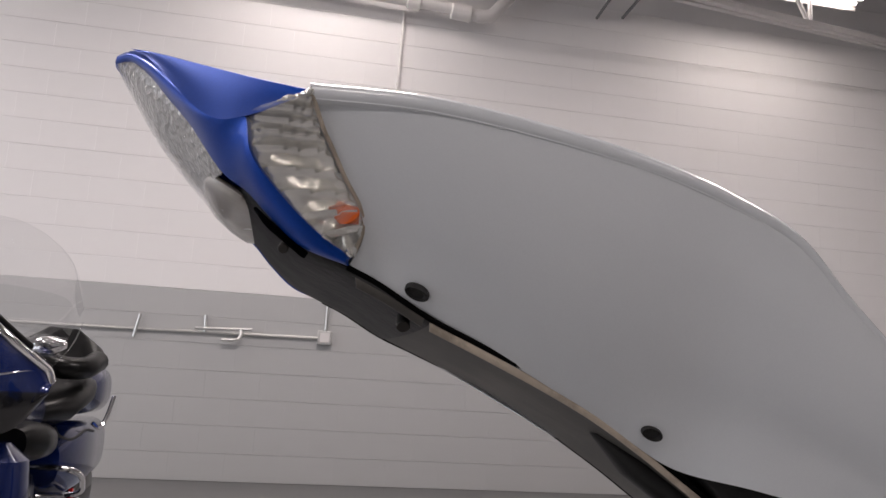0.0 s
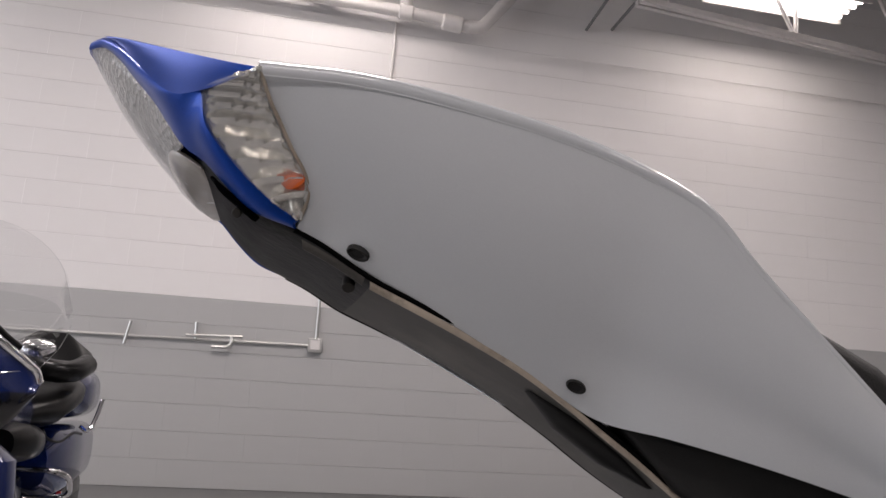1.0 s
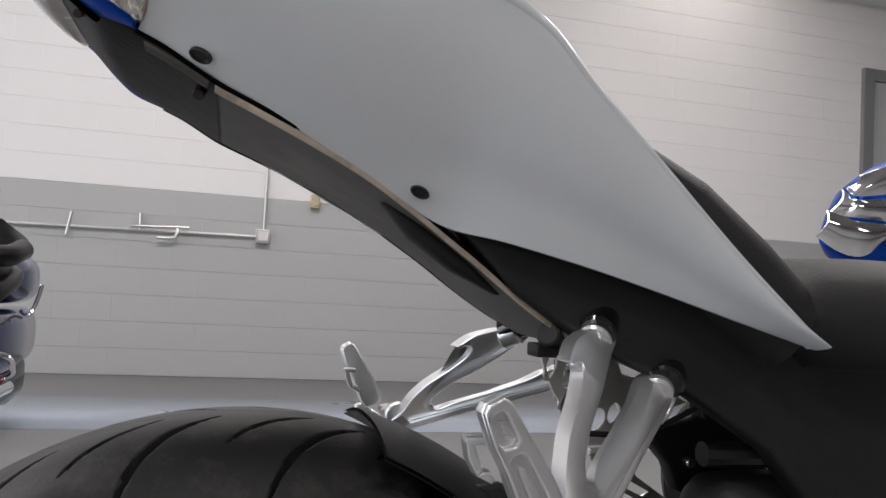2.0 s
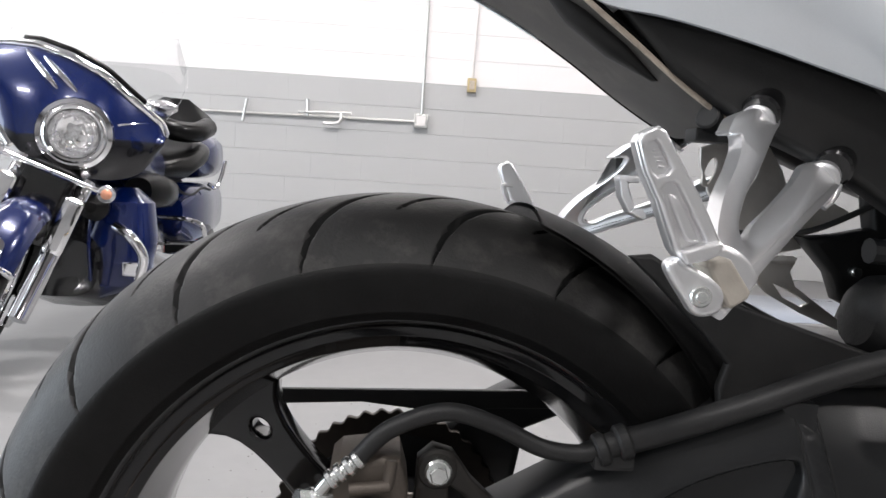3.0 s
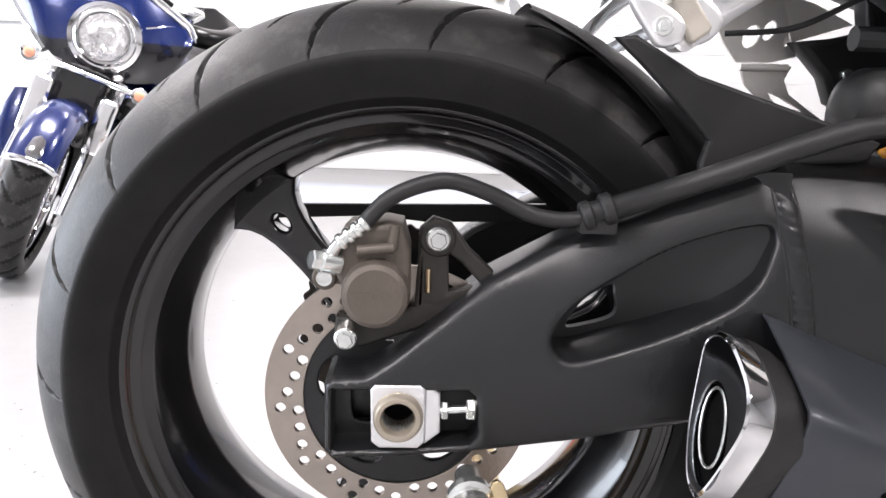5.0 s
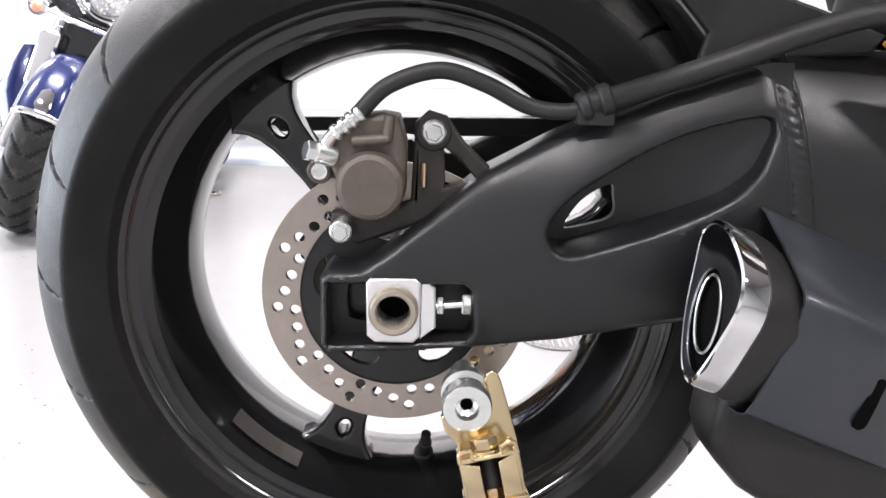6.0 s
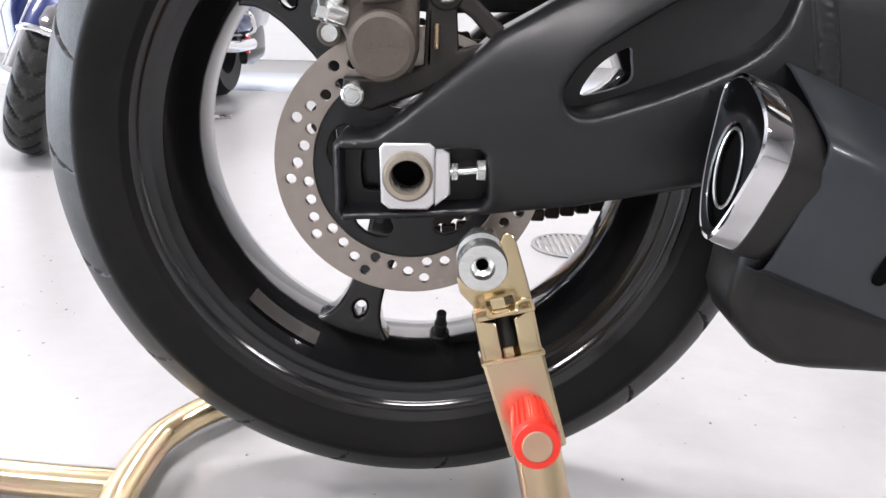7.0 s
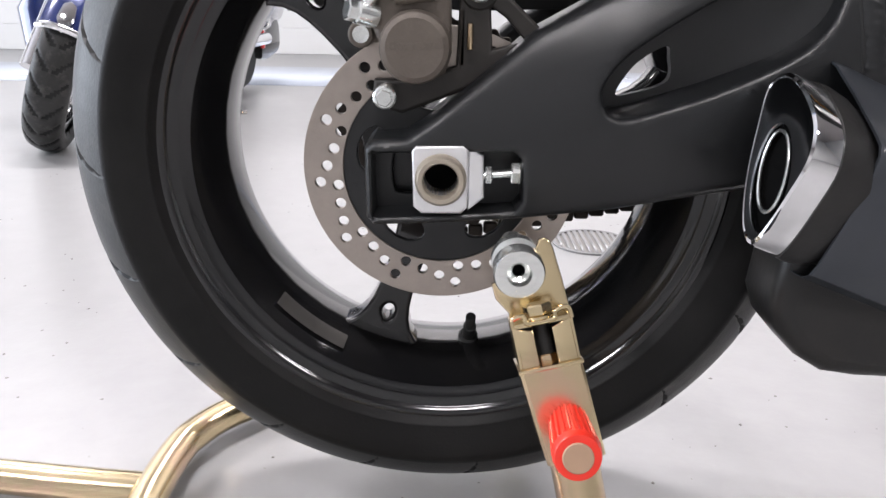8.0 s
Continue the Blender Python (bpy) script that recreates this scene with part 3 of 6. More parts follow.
for i in range(26):   # its rear edge bows forward round the indicator, flush with the lens
    for j in range(18):
        v, fade = j / 17, (1 - i / 26) ** 2
        for k in (i * 18 + j, 72 * 18 + i * 18 + j):
            side.vertices[k].co.x += fade * float(np.interp(v, (0, 0.14, 0.3, 0.47, 0.6, 0.74, 0.85, 0.94, 1), (0, 0.001, 0.003, 0.0075, 0.0105, 0.0127, 0.01, 0.004, 0)))
            side.vertices[k].co.y += fade * 0.0105 * math.sin(math.pi * v)
for i in range(72):   # a shallow valley above the lower edge, which flares out below it
    along = i / 71
    deep = 0.0065 * float(np.interp(along, (0.3, 0.46, 0.6, 0.85, 1.0), (0, 0.8, 1, 0.7, 0)))
    for j in range(18):
        for k in (i * 18 + j, 72 * 18 + i * 18 + j):
            side.vertices[k].co.y += deep * float(np.interp(j / 17, (0.3, 0.62, 0.74, 0.8, 1), (0, 0.6, 1, 0.95, 0)))
both("side_fairing", side, "silver", "glossy silver painted tail panel")
part("tail_top", panel([(p[0], p[1], p[2]) for p in UPPER[:7]], [(p[0], -p[1], p[2]) for p in UPPER[:7]], 40, 14, (0, 0, 0.006), 0.006, 0.7), "silver", bike)
for q, nrm in FASTENERS:
    me = lathe([(0.0, -0.0006), (0.004, -0.0006), (0.0048, -0.0014), (0.0064, -0.0018), (0.0069, -0.001), (0.0069, 0.004)], (0, 0, 0), "y", 24)
    me.transform(Matrix.Translation(q) @ Vector((0, -1, 0)).rotation_difference(Vector(nrm)).to_matrix().to_4x4() @ Matrix.Rotation(radians(22), 4, "Y") @ Matrix.Diagonal((1, 1, 0.58, 1)))
    both("panel_fastener", me, "black_plastic", "black plastic panel fastener")
both("fairing_edge", tube([(p[0], p[1] + 0.005, p[2] - 0.0022) for p in UPPER], 0.006, 70, 14), "silver", "rolled upper edge of the tail panel")

# blue tail cap, indicator lenses, tail light
def shell(rows, thick=0.002):
    """An open skin over rows of points, with its inner face set back along the normals."""
    n, m = len(rows), len(rows[0])
    inner = []
    for a in range(n):
        for b in range(m):
            u = rows[min(a + 1, n - 1)][b] - rows[max(a - 1, 0)][b]
            v = rows[a][min(b + 1, m - 1)] - rows[a][max(b - 1, 0)]
            inner.append(u.cross(v).normalized() * thick if u.cross(v).length > 1e-9 else Vector((0, 0, 0)))
    back = [[rows[a][b] + inner[a * m + b] for b in range(m)] for a in range(n)]
    return join(loft(rows, False, False), loft(back, False, False))


def flank(line):
    """The same line on the other side of the machine."""
    return [(x, -y, z) for x, y, z in line]


CAP_T = [(-0.2155, -0.02, 1.0502), (-0.1975, -0.042, 1.0408), (-0.1608, -0.085, 1.0199), (-0.13, -0.12, 1.0029), (-0.1057, -0.142, 0.9925)]
CREASE = [(-0.2098, -0.03, 1.0451), (-0.1941, -0.056, 1.0292), (-0.1579, -0.109, 0.986), (-0.136, -0.13, 0.9796), (-0.1057, -0.142, 0.9918)]
both("tail_cap", panel(CAP_T, CREASE, 44, 8, (0, 0.002, 0.001), 0.003), "blue", "bright blue painted tail cap")
RIB_A = [(-0.226, -0.01, 1.0427), (-0.2122, -0.03, 1.0376), (-0.198, -0.045, 1.0247), (-0.1841, -0.058, 1.008), (-0.1691, -0.07, 0.9905), (-0.1577, -0.08, 0.9744), (-0.1467, -0.087, 0.9604), (-0.1329, -0.093, 0.9501), (-0.1189, -0.098, 0.9358), (-0.1021, -0.102, 0.9221), (-0.0786, -0.106, 0.9141)]
RIB_B = [(-0.2165, -0.018, 1.0487), (-0.2098, -0.03, 1.0451), (-0.1941, -0.056, 1.0292), (-0.1747, -0.085, 1.0055), (-0.1579, -0.109, 0.986), (-0.1462, -0.121, 0.9797), (-0.1357, -0.1305, 0.979), (-0.132, -0.128, 0.9634), (-0.1226, -0.125, 0.9509), (-0.1, -0.1175, 0.931), (-0.0778, -0.1095, 0.9183)]
both("tail_rib", panel(RIB_A, RIB_B, 60, 10, (-0.002, -0.003, -0.0005), 0.003, 0.8), "blue", "bright blue painted rib round the indicator")
part("tail_deck", panel([(-0.218, -0.014, 1.0508)] + CAP_T[1:], [(-0.218, 0.014, 1.0508)] + flank(CAP_T[1:]), 24, 10, (0, 0, 0.0022), 0.005), "blue", bike)
part("tail_tip", blob([((-0.2275, 0, 1.045), (0, 0.004, 0), (0, 0, 0.0015)), ((-0.2255, 0, 1.0455), (0, 0.012, 0), (0, 0, 0.0042)), ((-0.22, 0, 1.0458), (0, 0.018, 0), (0, 0, 0.0056)), ((-0.212, 0, 1.0445), (0, 0.027, 0), (0, 0, 0.005)), ((-0.2, 0, 1.04), (0, 0.034, 0), (0, 0, 0.003))], 28), "blue", bike)
LENS_L = [(-0.1057, -0.142, 0.9913), (-0.1225, -0.138, 0.9862), (-0.1333, -0.132, 0.9812), (-0.1349, -0.13, 0.9736), (-0.1317, -0.127, 0.9634), (-0.1224, -0.124, 0.9509), (-0.1092, -0.12, 0.9377), (-0.0944, -0.115, 0.9268), (-0.0778, -0.109, 0.9183)]
LENS_R = [(-0.1051, -0.142, 0.9908), (-0.1034, -0.141, 0.9868), (-0.1007, -0.139, 0.9809), (-0.0975, -0.137, 0.9744), (-0.0926, -0.133, 0.9671), (-0.0848, -0.127, 0.9545), (-0.0761, -0.121, 0.9432), (-0.0724, -0.115, 0.9341), (-0.0763, -0.109, 0.9185)]
both("indicator_lens", panel(LENS_L, LENS_R, 40, 12, (0, -0.006, 0), 0.0015), "lens_clear", "clear ribbed indicator lens")
rows_l, rows_r = spline(LENS_L, 100), spline(LENS_R, 100)
steps = []
for k, (p, q) in enumerate(zip(rows_l, rows_r)):
    f = k / 99
    row = []
    for j in range(13):
        u = j / 12
        wave = (f * 10.5 + 0.16 * math.sin(2.6 * u + 4 * f) - 0.5 * (u - 0.5) ** 2) % 1.0   # stepped reflector bowls
        deep = 0.011 * math.sin(math.pi * min(1, f * 1.15)) * math.sin(math.pi * min(1.0, 0.12 + 0.76 * u))
        row.append(p.lerp(q, 0.03 + 0.94 * u) + Vector((0.0003 * math.sin(k * 1.7 + j), 0.0015 + deep - 0.0085 * (1 - wave) ** 1.5 * math.sin(math.pi * u) ** 0.4, 0)))
    steps.append(row)
both("lens_reflector", shell(steps, 0.001), "lens_rib", "stepped bright indicator reflector")
both("lens_rim", tube(LENS_R, 0.0011, 50, 8), "gasket")
both("indicator_bulb", blob([((-0.0915, -0.113, 0.9455), (0.001, 0, 0), (0, 0, 0.001)), ((-0.0865, -0.1185, 0.9425), (0.0045, 0, 0.003), (0, 0.003, 0.004)), ((-0.081, -0.119, 0.9385), (0.0055, 0, 0.003), (0, 0.003, 0.005)), ((-0.0765, -0.1165, 0.935), (0.001, 0, 0), (0, 0, 0.001))], 14), "amber", "orange bulb behind the clear lens")
TAIL_OUT = [(-0.2281, 0, 1.0459), (-0.2216, 0, 1.0346), (-0.2121, 0, 1.0198), (-0.1982, 0, 0.9996), (-0.1828, 0, 0.9818), (-0.1679, 0, 0.9668), (-0.1625, 0, 0.961)]
TAIL_IN = [(-0.225, -0.012, 1.0427), (-0.2102, -0.032, 1.0366), (-0.196, -0.048, 1.024), (-0.1821, -0.061, 1.0075), (-0.1671, -0.073, 0.9895), (-0.1557, -0.082, 0.9734), (-0.147, -0.083, 0.9625)]


def tail_glass(depth, flute=0.0):
    rows = []
    for k, (o, i) in enumerate(zip(spline(TAIL_OUT, 70), spline(TAIL_IN, 70))):
        row = []
        for j in range(41):
            u = -1 + j / 20
            p = o.lerp(Vector((i.x, 0, i.z)), abs(u) ** 2.4)
            p.y = abs(i.y) * u
            cell = flute * (math.sin(k * 0.9) * math.sin(j * 1.5))   # cushioned reflector cells
            row.append(p + Vector((0.8, 0, 0.55)) * (depth * (1 - abs(u) ** 4) + cell))
        rows.append(row)
    return shell(rows, 0.001)


part("tail_light", tail_glass(0.0), "lens_tail", bike, "clear tail light lens over a patterned reflector")
part("tail_light_reflector", tail_glass(0.0045, 0.0011), "lamp_back", bike)
part("plate_light", blob([((-0.1625, 0, 0.969), (0, 0.04, 0), (0.002, 0, 0.002)), ((-0.1555, 0, 0.964), (0, 0.064, 0), (0.005, 0, 0.0055)), ((-0.1455, 0, 0.957), (0, 0.074, 0), (0.005, 0, 0.006)), ((-0.1365, 0, 0.9515), (0, 0.076, 0), (0.004, 0, 0.0055)), ((-0.131, 0, 0.948), (0, 0.06, 0), (0.001, 0, 0.002))], 28, 2.1), "lens_milky", bike, "milky number plate light lens")

# underside of the tail: a tray with sloping walls
EDGE = [(-0.15, 0.055, 0.963), (-0.133, 0.08, 0.953), (-0.119, 0.09, 0.939), (-0.102, 0.097, 0.9255), (-0.0786, 0.102, 0.915), (-0.0605, 0.1015, 0.907), (-0.0327, 0.1, 0.8915), (-0.0028, 0.098, 0.8793), (0.0303, 0.094, 0.8653), (0.0646, 0.09, 0.8491), (0.0973, 0.084, 0.8304), (0.1224, 0.08, 0.8141), (0.1477, 0.077, 0.7975), (0.1815, 0.074, 0.7737), (0.2121, 0.072, 0.7548), (0.236, 0.07, 0.7425)]

def tray(lo, hi, grow=0.0):
    """The tray's skin between two shares of its length."""
    rows = []
    for p in spline(EDGE, 120)[int(lo * 119):int(hi * 119) + 1]:
        low = p.z - float(np.interp(p.x, (-0.14, -0.11, -0.04, 0.03), (0.006, 0.0056, 0.0042, 0.006)))
        row = []
        for j in range(29):
            a = math.pi * j / 28
            c, q = math.cos(a), math.sin(a)
            row.append(Vector((p.x, -(p.y + grow) * math.copysign(abs(c) ** 0.75, c), p.z - (p.z - low + grow) * abs(q) ** 0.7)))
        rows.append(row)
    return shell(rows, 0.003)


part("undertail", tray(0.38, 1.0), "dusty_plastic", bike, "dusty black plastic undertail tray")
part("undertail_nose", tray(0.0, 0.405, 0.0008), "nose", bike, "worn shiny black plastic rear of the undertail")
strip = [(x, -y - 0.0025, z - 0.0032) for x, y, z in EDGE[6:]]
part("undertail_edge", panel(strip, [(x, y - 0.0005, z - 0.0046) for x, y, z in strip], 60, 4, (0, -0.0008, 0), 0.002), "gasket", bike, "dusty tan edge of the undertail tray")
# the gap's shade is drawn as a thin near-black tube
both("panel_gap", tube([(x, -y - 0.002, z - 0.0012) for x, y, z in EDGE[4:]], 0.0016, 70, 8), "dark", "dark tube drawn for the shaded gap below the panel")
part("edge_recess", panel([(-0.074, -0.1055, 0.9085), (-0.056, -0.104, 0.9005), (-0.036, -0.1025, 0.8905)], [(-0.073, -0.104, 0.9035), (-0.056, -0.1025, 0.896), (-0.037, -0.101, 0.886)], 14, 4, (0, -0.0008, 0), 0.002), "dusty_plastic", bike, "long recessed bar along the edge")
part("undertail_screw", rod((-0.043, -0.078, 0.8865), (-0.042, -0.07, 0.893), 0.004), "tape", bike)
# slot not cut: its shaded inside is a near-black body
part("nose_slot", blob([((-0.128, -0.092, 0.942), (0.001, 0, 0), (0, 0, 0.001)), ((-0.12, -0.0965, 0.9335), (0.006, 0, -0.005), (0, 0.002, 0.003)), ((-0.106, -0.0985, 0.923), (0.006, 0, -0.005), (0, 0.002, 0.003)), ((-0.1, -0.097, 0.92), (0.001, 0, 0), (0, 0, 0.001))], 12), "dark", bike)
part("nose_screw", rod((-0.112, -0.0965, 0.9215), (-0.111, -0.09, 0.9245), 0.0028), "tape", bike)
part("undertail_recess", blob([((0.085, -0.05, 0.832), (0.003, 0, 0), (0, 0.003, 0)), ((0.112, -0.05, 0.8135), (0.009, 0, 0.005), (0, 0.014, 0)), ((0.145, -0.048, 0.7915), (0.009, 0, 0.005), (0, 0.013, 0)), ((0.175, -0.046, 0.7715), (0.003, 0, 0), (0, 0.003, 0))], 16), "black_plastic", bike)

# seat and side covers
part("passenger_seat", blob([((0.185, 0, 0.925), (0, 0.08, 0), (0.004, 0, 0.012)), ((0.25, 0, 0.877), (0, 0.104, 0), (0.015, 0, 0.022)), ((0.3, 0, 0.842), (0, 0.11, 0), (0.028, 0, 0.03)), ((0.352, 0, 0.797), (0, 0.112, 0), (0.032, 0, 0.036)), ((0.4, 0, 0.757), (0, 0.112, 0), (0.025, 0, 0.04))], 32, 2.8), "seat", bike, "black vinyl passenger seat")
part("rider_seat", blob([((0.385, 0, 0.77), (0, 0.09, 0), (0, 0, 0.02)), ((0.42, 0, 0.768), (0, 0.12, 0), (0, 0, 0.048)), ((0.5, 0, 0.77), (0, 0.145, 0), (0, 0, 0.05)), ((0.62, 0, 0.77), (0, 0.15, 0), (0, 0, 0.05)), ((0.75, 0, 0.775), (0, 0.12, 0), (0, 0, 0.045)), ((0.8, 0, 0.78), (0, 0.1, 0), (0, 0, 0.02))], 32, 2.8), "seat", bike, "black vinyl rider seat")
COVER = [(0.134, 0.814), (0.2, 0.806), (0.3, 0.782), (0.42, 0.745), (0.6, 0.735), (0.62, 0.45), (0.506, 0.4515), (0.484, 0.5415), (0.446, 0.6015), (0.391, 0.6615), (0.306, 0.7115), (0.231, 0.7395), (0.176, 0.7735)]
part("side_cover", plate(COVER, -0.084, -0.06, 0.006), "black_plastic", bike, "matt black side cover and frame")
part("side_cover", plate([(0.118, 0.818), (0.2, 0.808), (0.3, 0.785), (0.42, 0.745), (0.6, 0.735), (0.6, 0.68), (0.45, 0.69), (0.36, 0.72), (0.26, 0.76), (0.17, 0.79)], 0.07, 0.098, 0.008), "black_plastic", bike)
part("frame_web", plate([(0.344, 0.658), (0.378, 0.662), (0.408, 0.669), (0.402, 0.697), (0.443, 0.685), (0.476, 0.654), (0.486, 0.592), (0.421, 0.588), (0.385, 0.604), (0.375, 0.627)], 0.02, 0.045, 0.006), "black_plastic", bike, "black frame web behind the footpeg")
part("frame_bolt", hexhead((0.391, 0.012, 0.631), (0.391, 0.021, 0.631), 0.005), "zinc", bike)
part("inner_panel", plate([(0.346, 0.656), (0.414, 0.678), (0.376, 0.696), (0.337, 0.705), (0.334, 0.689)], 0.056, 0.06, 0.001), "stop_plate", bike, "grey inner panel")
part("subframe_rail", join(tube([(0.352, -0.055, 0.655), (0.47, -0.06, 0.655)], 0.01, 4, 10)), "satin_black", bike)
part("shock_reservoir", blob([((0.358, -0.035, 0.602), (0, 0.01, 0), (0, 0, 0.01)), ((0.362, -0.035, 0.602), (0, 0.024, 0), (0.003, 0, 0.024)), ((0.372, -0.035, 0.602), (0, 0.032, 0), (0.005, 0, 0.032)), ((0.395, -0.035, 0.601), (0, 0.034, 0), (0.004, 0, 0.0345)), ((0.47, -0.035, 0.6), (0, 0.034, 0), (0, 0, 0.035)), ((0.51, -0.03, 0.6), (0, 0.02, 0), (0, 0, 0.02))], 28), "rubber", bike, "black rounded reservoir")

# footpeg hangers: one flat casting with two arms, running outwards from the frame to the folded peg
# (x, z, width of the chamfer towards the front)
HANGER = [(0.2265, 0.7512, 0.0026), (0.207, 0.7435, 0.0026), (0.1955, 0.7305, 0.0008), (0.1985, 0.7292, 0.0008), (0.2085, 0.7312, 0.0008), (0.206, 0.7215, 0.0026), (0.196, 0.7085, 0.0026), (0.179, 0.6905, 0.0026), (0.169, 0.674, 0.0026), (0.163, 0.656, 0.0026), (0.15, 0.641, 0.0026), (0.147, 0.632, 0.0026), (0.156, 0.6255, 0.0026), (0.172, 0.6345, 0.0026), (0.2, 0.6505, 0.0026), (0.2405, 0.6715, 0.0026), (0.272, 0.687, 0.0026), (0.2985, 0.701, 0.0026), (0.311, 0.709, 0.0026), (0.3065, 0.7185, 0.0026), (0.2925, 0.7205, 0.005), (0.2745, 0.7155, 0.007), (0.2595, 0.7025, 0.008), (0.229, 0.6845, 0.0095), (0.206, 0.673, 0.009), (0.195, 0.6643, 0.006), (0.188, 0.6655, 0.005), (0.1885, 0.6745, 0.005), (0.2005, 0.6905, 0.005), (0.224, 0.7115, 0.005), (0.2435, 0.7335, 0.004), (0.254, 0.744, 0.0026), (0.2475, 0.753, 0.0026)]


def rounded(line):
    """A closed outline with its corners cut twice, so that straight runs stay straight."""
    for c in (0.16, 0.25):
        line = [q for a, b in zip(line, line[1:] + line[:1]) for q in (tuple(Vector(a).lerp(Vector(b), c)), tuple(Vector(a).lerp(Vector(b), 1 - c)))]
    return line


def slab(line, y0, y1, lip=0.0026):
    """A casting between y0 and y1 with a narrow lip, sides drawn in by each point's own width, and a hollow back."""
    n = len(line)
    area = sum(a[0] * b[1] - b[0] * a[1] for a, b in zip(line, line[1:] + line[:1]))
    ways = []
    for k in range(n):
        d = (Vector(line[(k + 1) % n][:2]) - Vector(line[k - 1][:2])).normalized() * math.copysign(1.0, area)
        ways.append((-d.y, d.x))

    def ring(y, width):
        return [Vector((p[0] + w[0] * width(p[2]), y(p[2]), p[1] + w[1] * width(p[2]))) for p, w in zip(line, ways)]

    return loft([
        ring(lambda w: y0, lambda w: w), ring(lambda w: y0 + 0.0014, lambda w: max(0.0, w - lip)),
        ring(lambda w: y0 + 0.0016 + min(0.02, 1.9 * max(0.0, w - lip)), lambda w: 0.0),
        ring(lambda w: y1 - 0.001, lambda w: 0.001), ring(lambda w: y1, lambda w: 0.0018), ring(lambda w: y1, lambda w: 0.0034), ring(lambda w: y1 - 0.011, lambda w: 0.0042)])


def slanted(me):
    """Leans a plate into the hanger's own plane."""
    for v in me.vertices:
        v.co.y += -0.754 + 0.5865 * v.co.x + 0.7069 * v.co.z
    return me


def sides(name, me, material, label="", parents=(None, None)):
    """A part and its twin on the far side, which sits a little lower as the machine leans."""
    other = mirror_y(me)
    other.transform(Matrix.Translation((0, 0, -0.011)))
    return part(name, me, material, parents[0] or bike, label), part(name, other, material, parents[1] or bike, label)


hangers = sides("footpeg_hanger", slanted(slab(rounded(HANGER), -0.0095, 0.0135)), "cast", "cast aluminium passenger footpeg hanger")
sides("hanger_lug", rod((0.2345, -0.0895, 0.742), (0.2465, -0.076, 0.7505), 0.0122, 28, 0.002), "cast", "", hangers)
sides("hanger_lug", rod((0.2885, -0.087, 0.7065), (0.2995, -0.074, 0.7155), 0.0116, 28, 0.002), "cast", "", hangers)
sides("hanger_flange", tube([(0.3, -0.082, 0.714), (0.3015, -0.085, 0.704), (0.2975, -0.088, 0.694), (0.29, -0.09, 0.686)], lambda u: 0.0042 - 0.0018 * u, 16, 10), "cast", "", hangers)
for mount, end in (((0.236, -0.09, 0.7478), (0.2505, -0.0705, 0.7595)), ((0.2945, -0.088, 0.7135), (0.31, -0.068, 0.7235))):
    sides("rubber_mount", rod(mount, end, 0.0138, 28, 0.002), "gloss_black", "black rubber mount")
# clevis and folded peg
clevis = sides("clevis", plate([(0.123, 0.6526), (0.128, 0.6584), (0.135, 0.655), (0.1474, 0.6487), (0.1545, 0.6413), (0.1534, 0.6325), (0.147, 0.6288), (0.14, 0.6293), (0.1336, 0.6368)], -0.234, -0.223, 0.0035, smooth=60, steps=4), "cast", "rounded clevis ear of the footpeg")
sides("clevis_back", plate([(0.15, 0.6545), (0.162, 0.664), (0.176, 0.66), (0.187, 0.648), (0.181, 0.637), (0.169, 0.632), (0.156, 0.634)], -0.206, -0.193, 0.004, smooth=48, steps=3), "cast", "", clevis)
sides("clevis_bar", rod((0.1475, -0.226, 0.634), (0.172, -0.196, 0.6395), 0.0062, 16, 0.001), "cast", "", clevis)
sides("pivot_pin", join(rod((0.1405, -0.2375, 0.6395), (0.1415, -0.23, 0.6395), 0.0056, 20), rod((0.1403, -0.239, 0.6395), (0.1408, -0.236, 0.6395), 0.003, 14)), "zinc", "", clevis)
sides("rubber_stop", plate([(0.1473, 0.6535), (0.149, 0.6565), (0.157, 0.659), (0.16, 0.658), (0.1723, 0.6416), (0.171, 0.638), (0.163, 0.6325), (0.16, 0.633)], -0.226, -0.204, 0.002), "stop", "pale worn block below the peg")
PEG = [(0.1038, 0.7149), (0.1056, 0.7193), (0.1131, 0.7233), (0.1174, 0.721), (0.1279, 0.7048), (0.1407, 0.6856), (0.1503, 0.6679), (0.1486, 0.661), (0.142, 0.6578), (0.1326, 0.6556), (0.1273, 0.662), (0.1171, 0.6855), (0.1091, 0.7)]
RECESS = [[(0.1073, 0.711), (0.109, 0.7145), (0.1125, 0.7165), (0.1145, 0.715), (0.1217, 0.703), (0.12, 0.7), (0.115, 0.6985), (0.112, 0.7005)], [(0.1175, 0.692), (0.1195, 0.695), (0.1235, 0.6965), (0.126, 0.695), (0.143, 0.6675), (0.142, 0.664), (0.134, 0.661), (0.1315, 0.662)]]
pegs = sides("footpeg", plate(PEG, -0.2265, -0.214, 0.003, steps=3), "cast", "folded aluminium passenger footpeg")
sides("peg_face", plate(PEG, -0.2315, -0.2255, 0.0016, holes=RECESS, steps=3), "cast", "", pegs)
sides("peg_oval", plate([(0.1225, 0.688), (0.1256, 0.6892), (0.129, 0.6855), (0.1395, 0.6685), (0.138, 0.6665), (0.1353, 0.6663), (0.1318, 0.6695)], -0.23, -0.2255, 0.0015, smooth=36, steps=3), "cast", "", pegs)
sides("peg_foot", plate([(0.128, 0.6615), (0.148, 0.668), (0.1505, 0.6665), (0.149, 0.661), (0.1425, 0.6575), (0.1325, 0.6552)], -0.2365, -0.216, 0.002, steps=3), "cast", "", pegs)
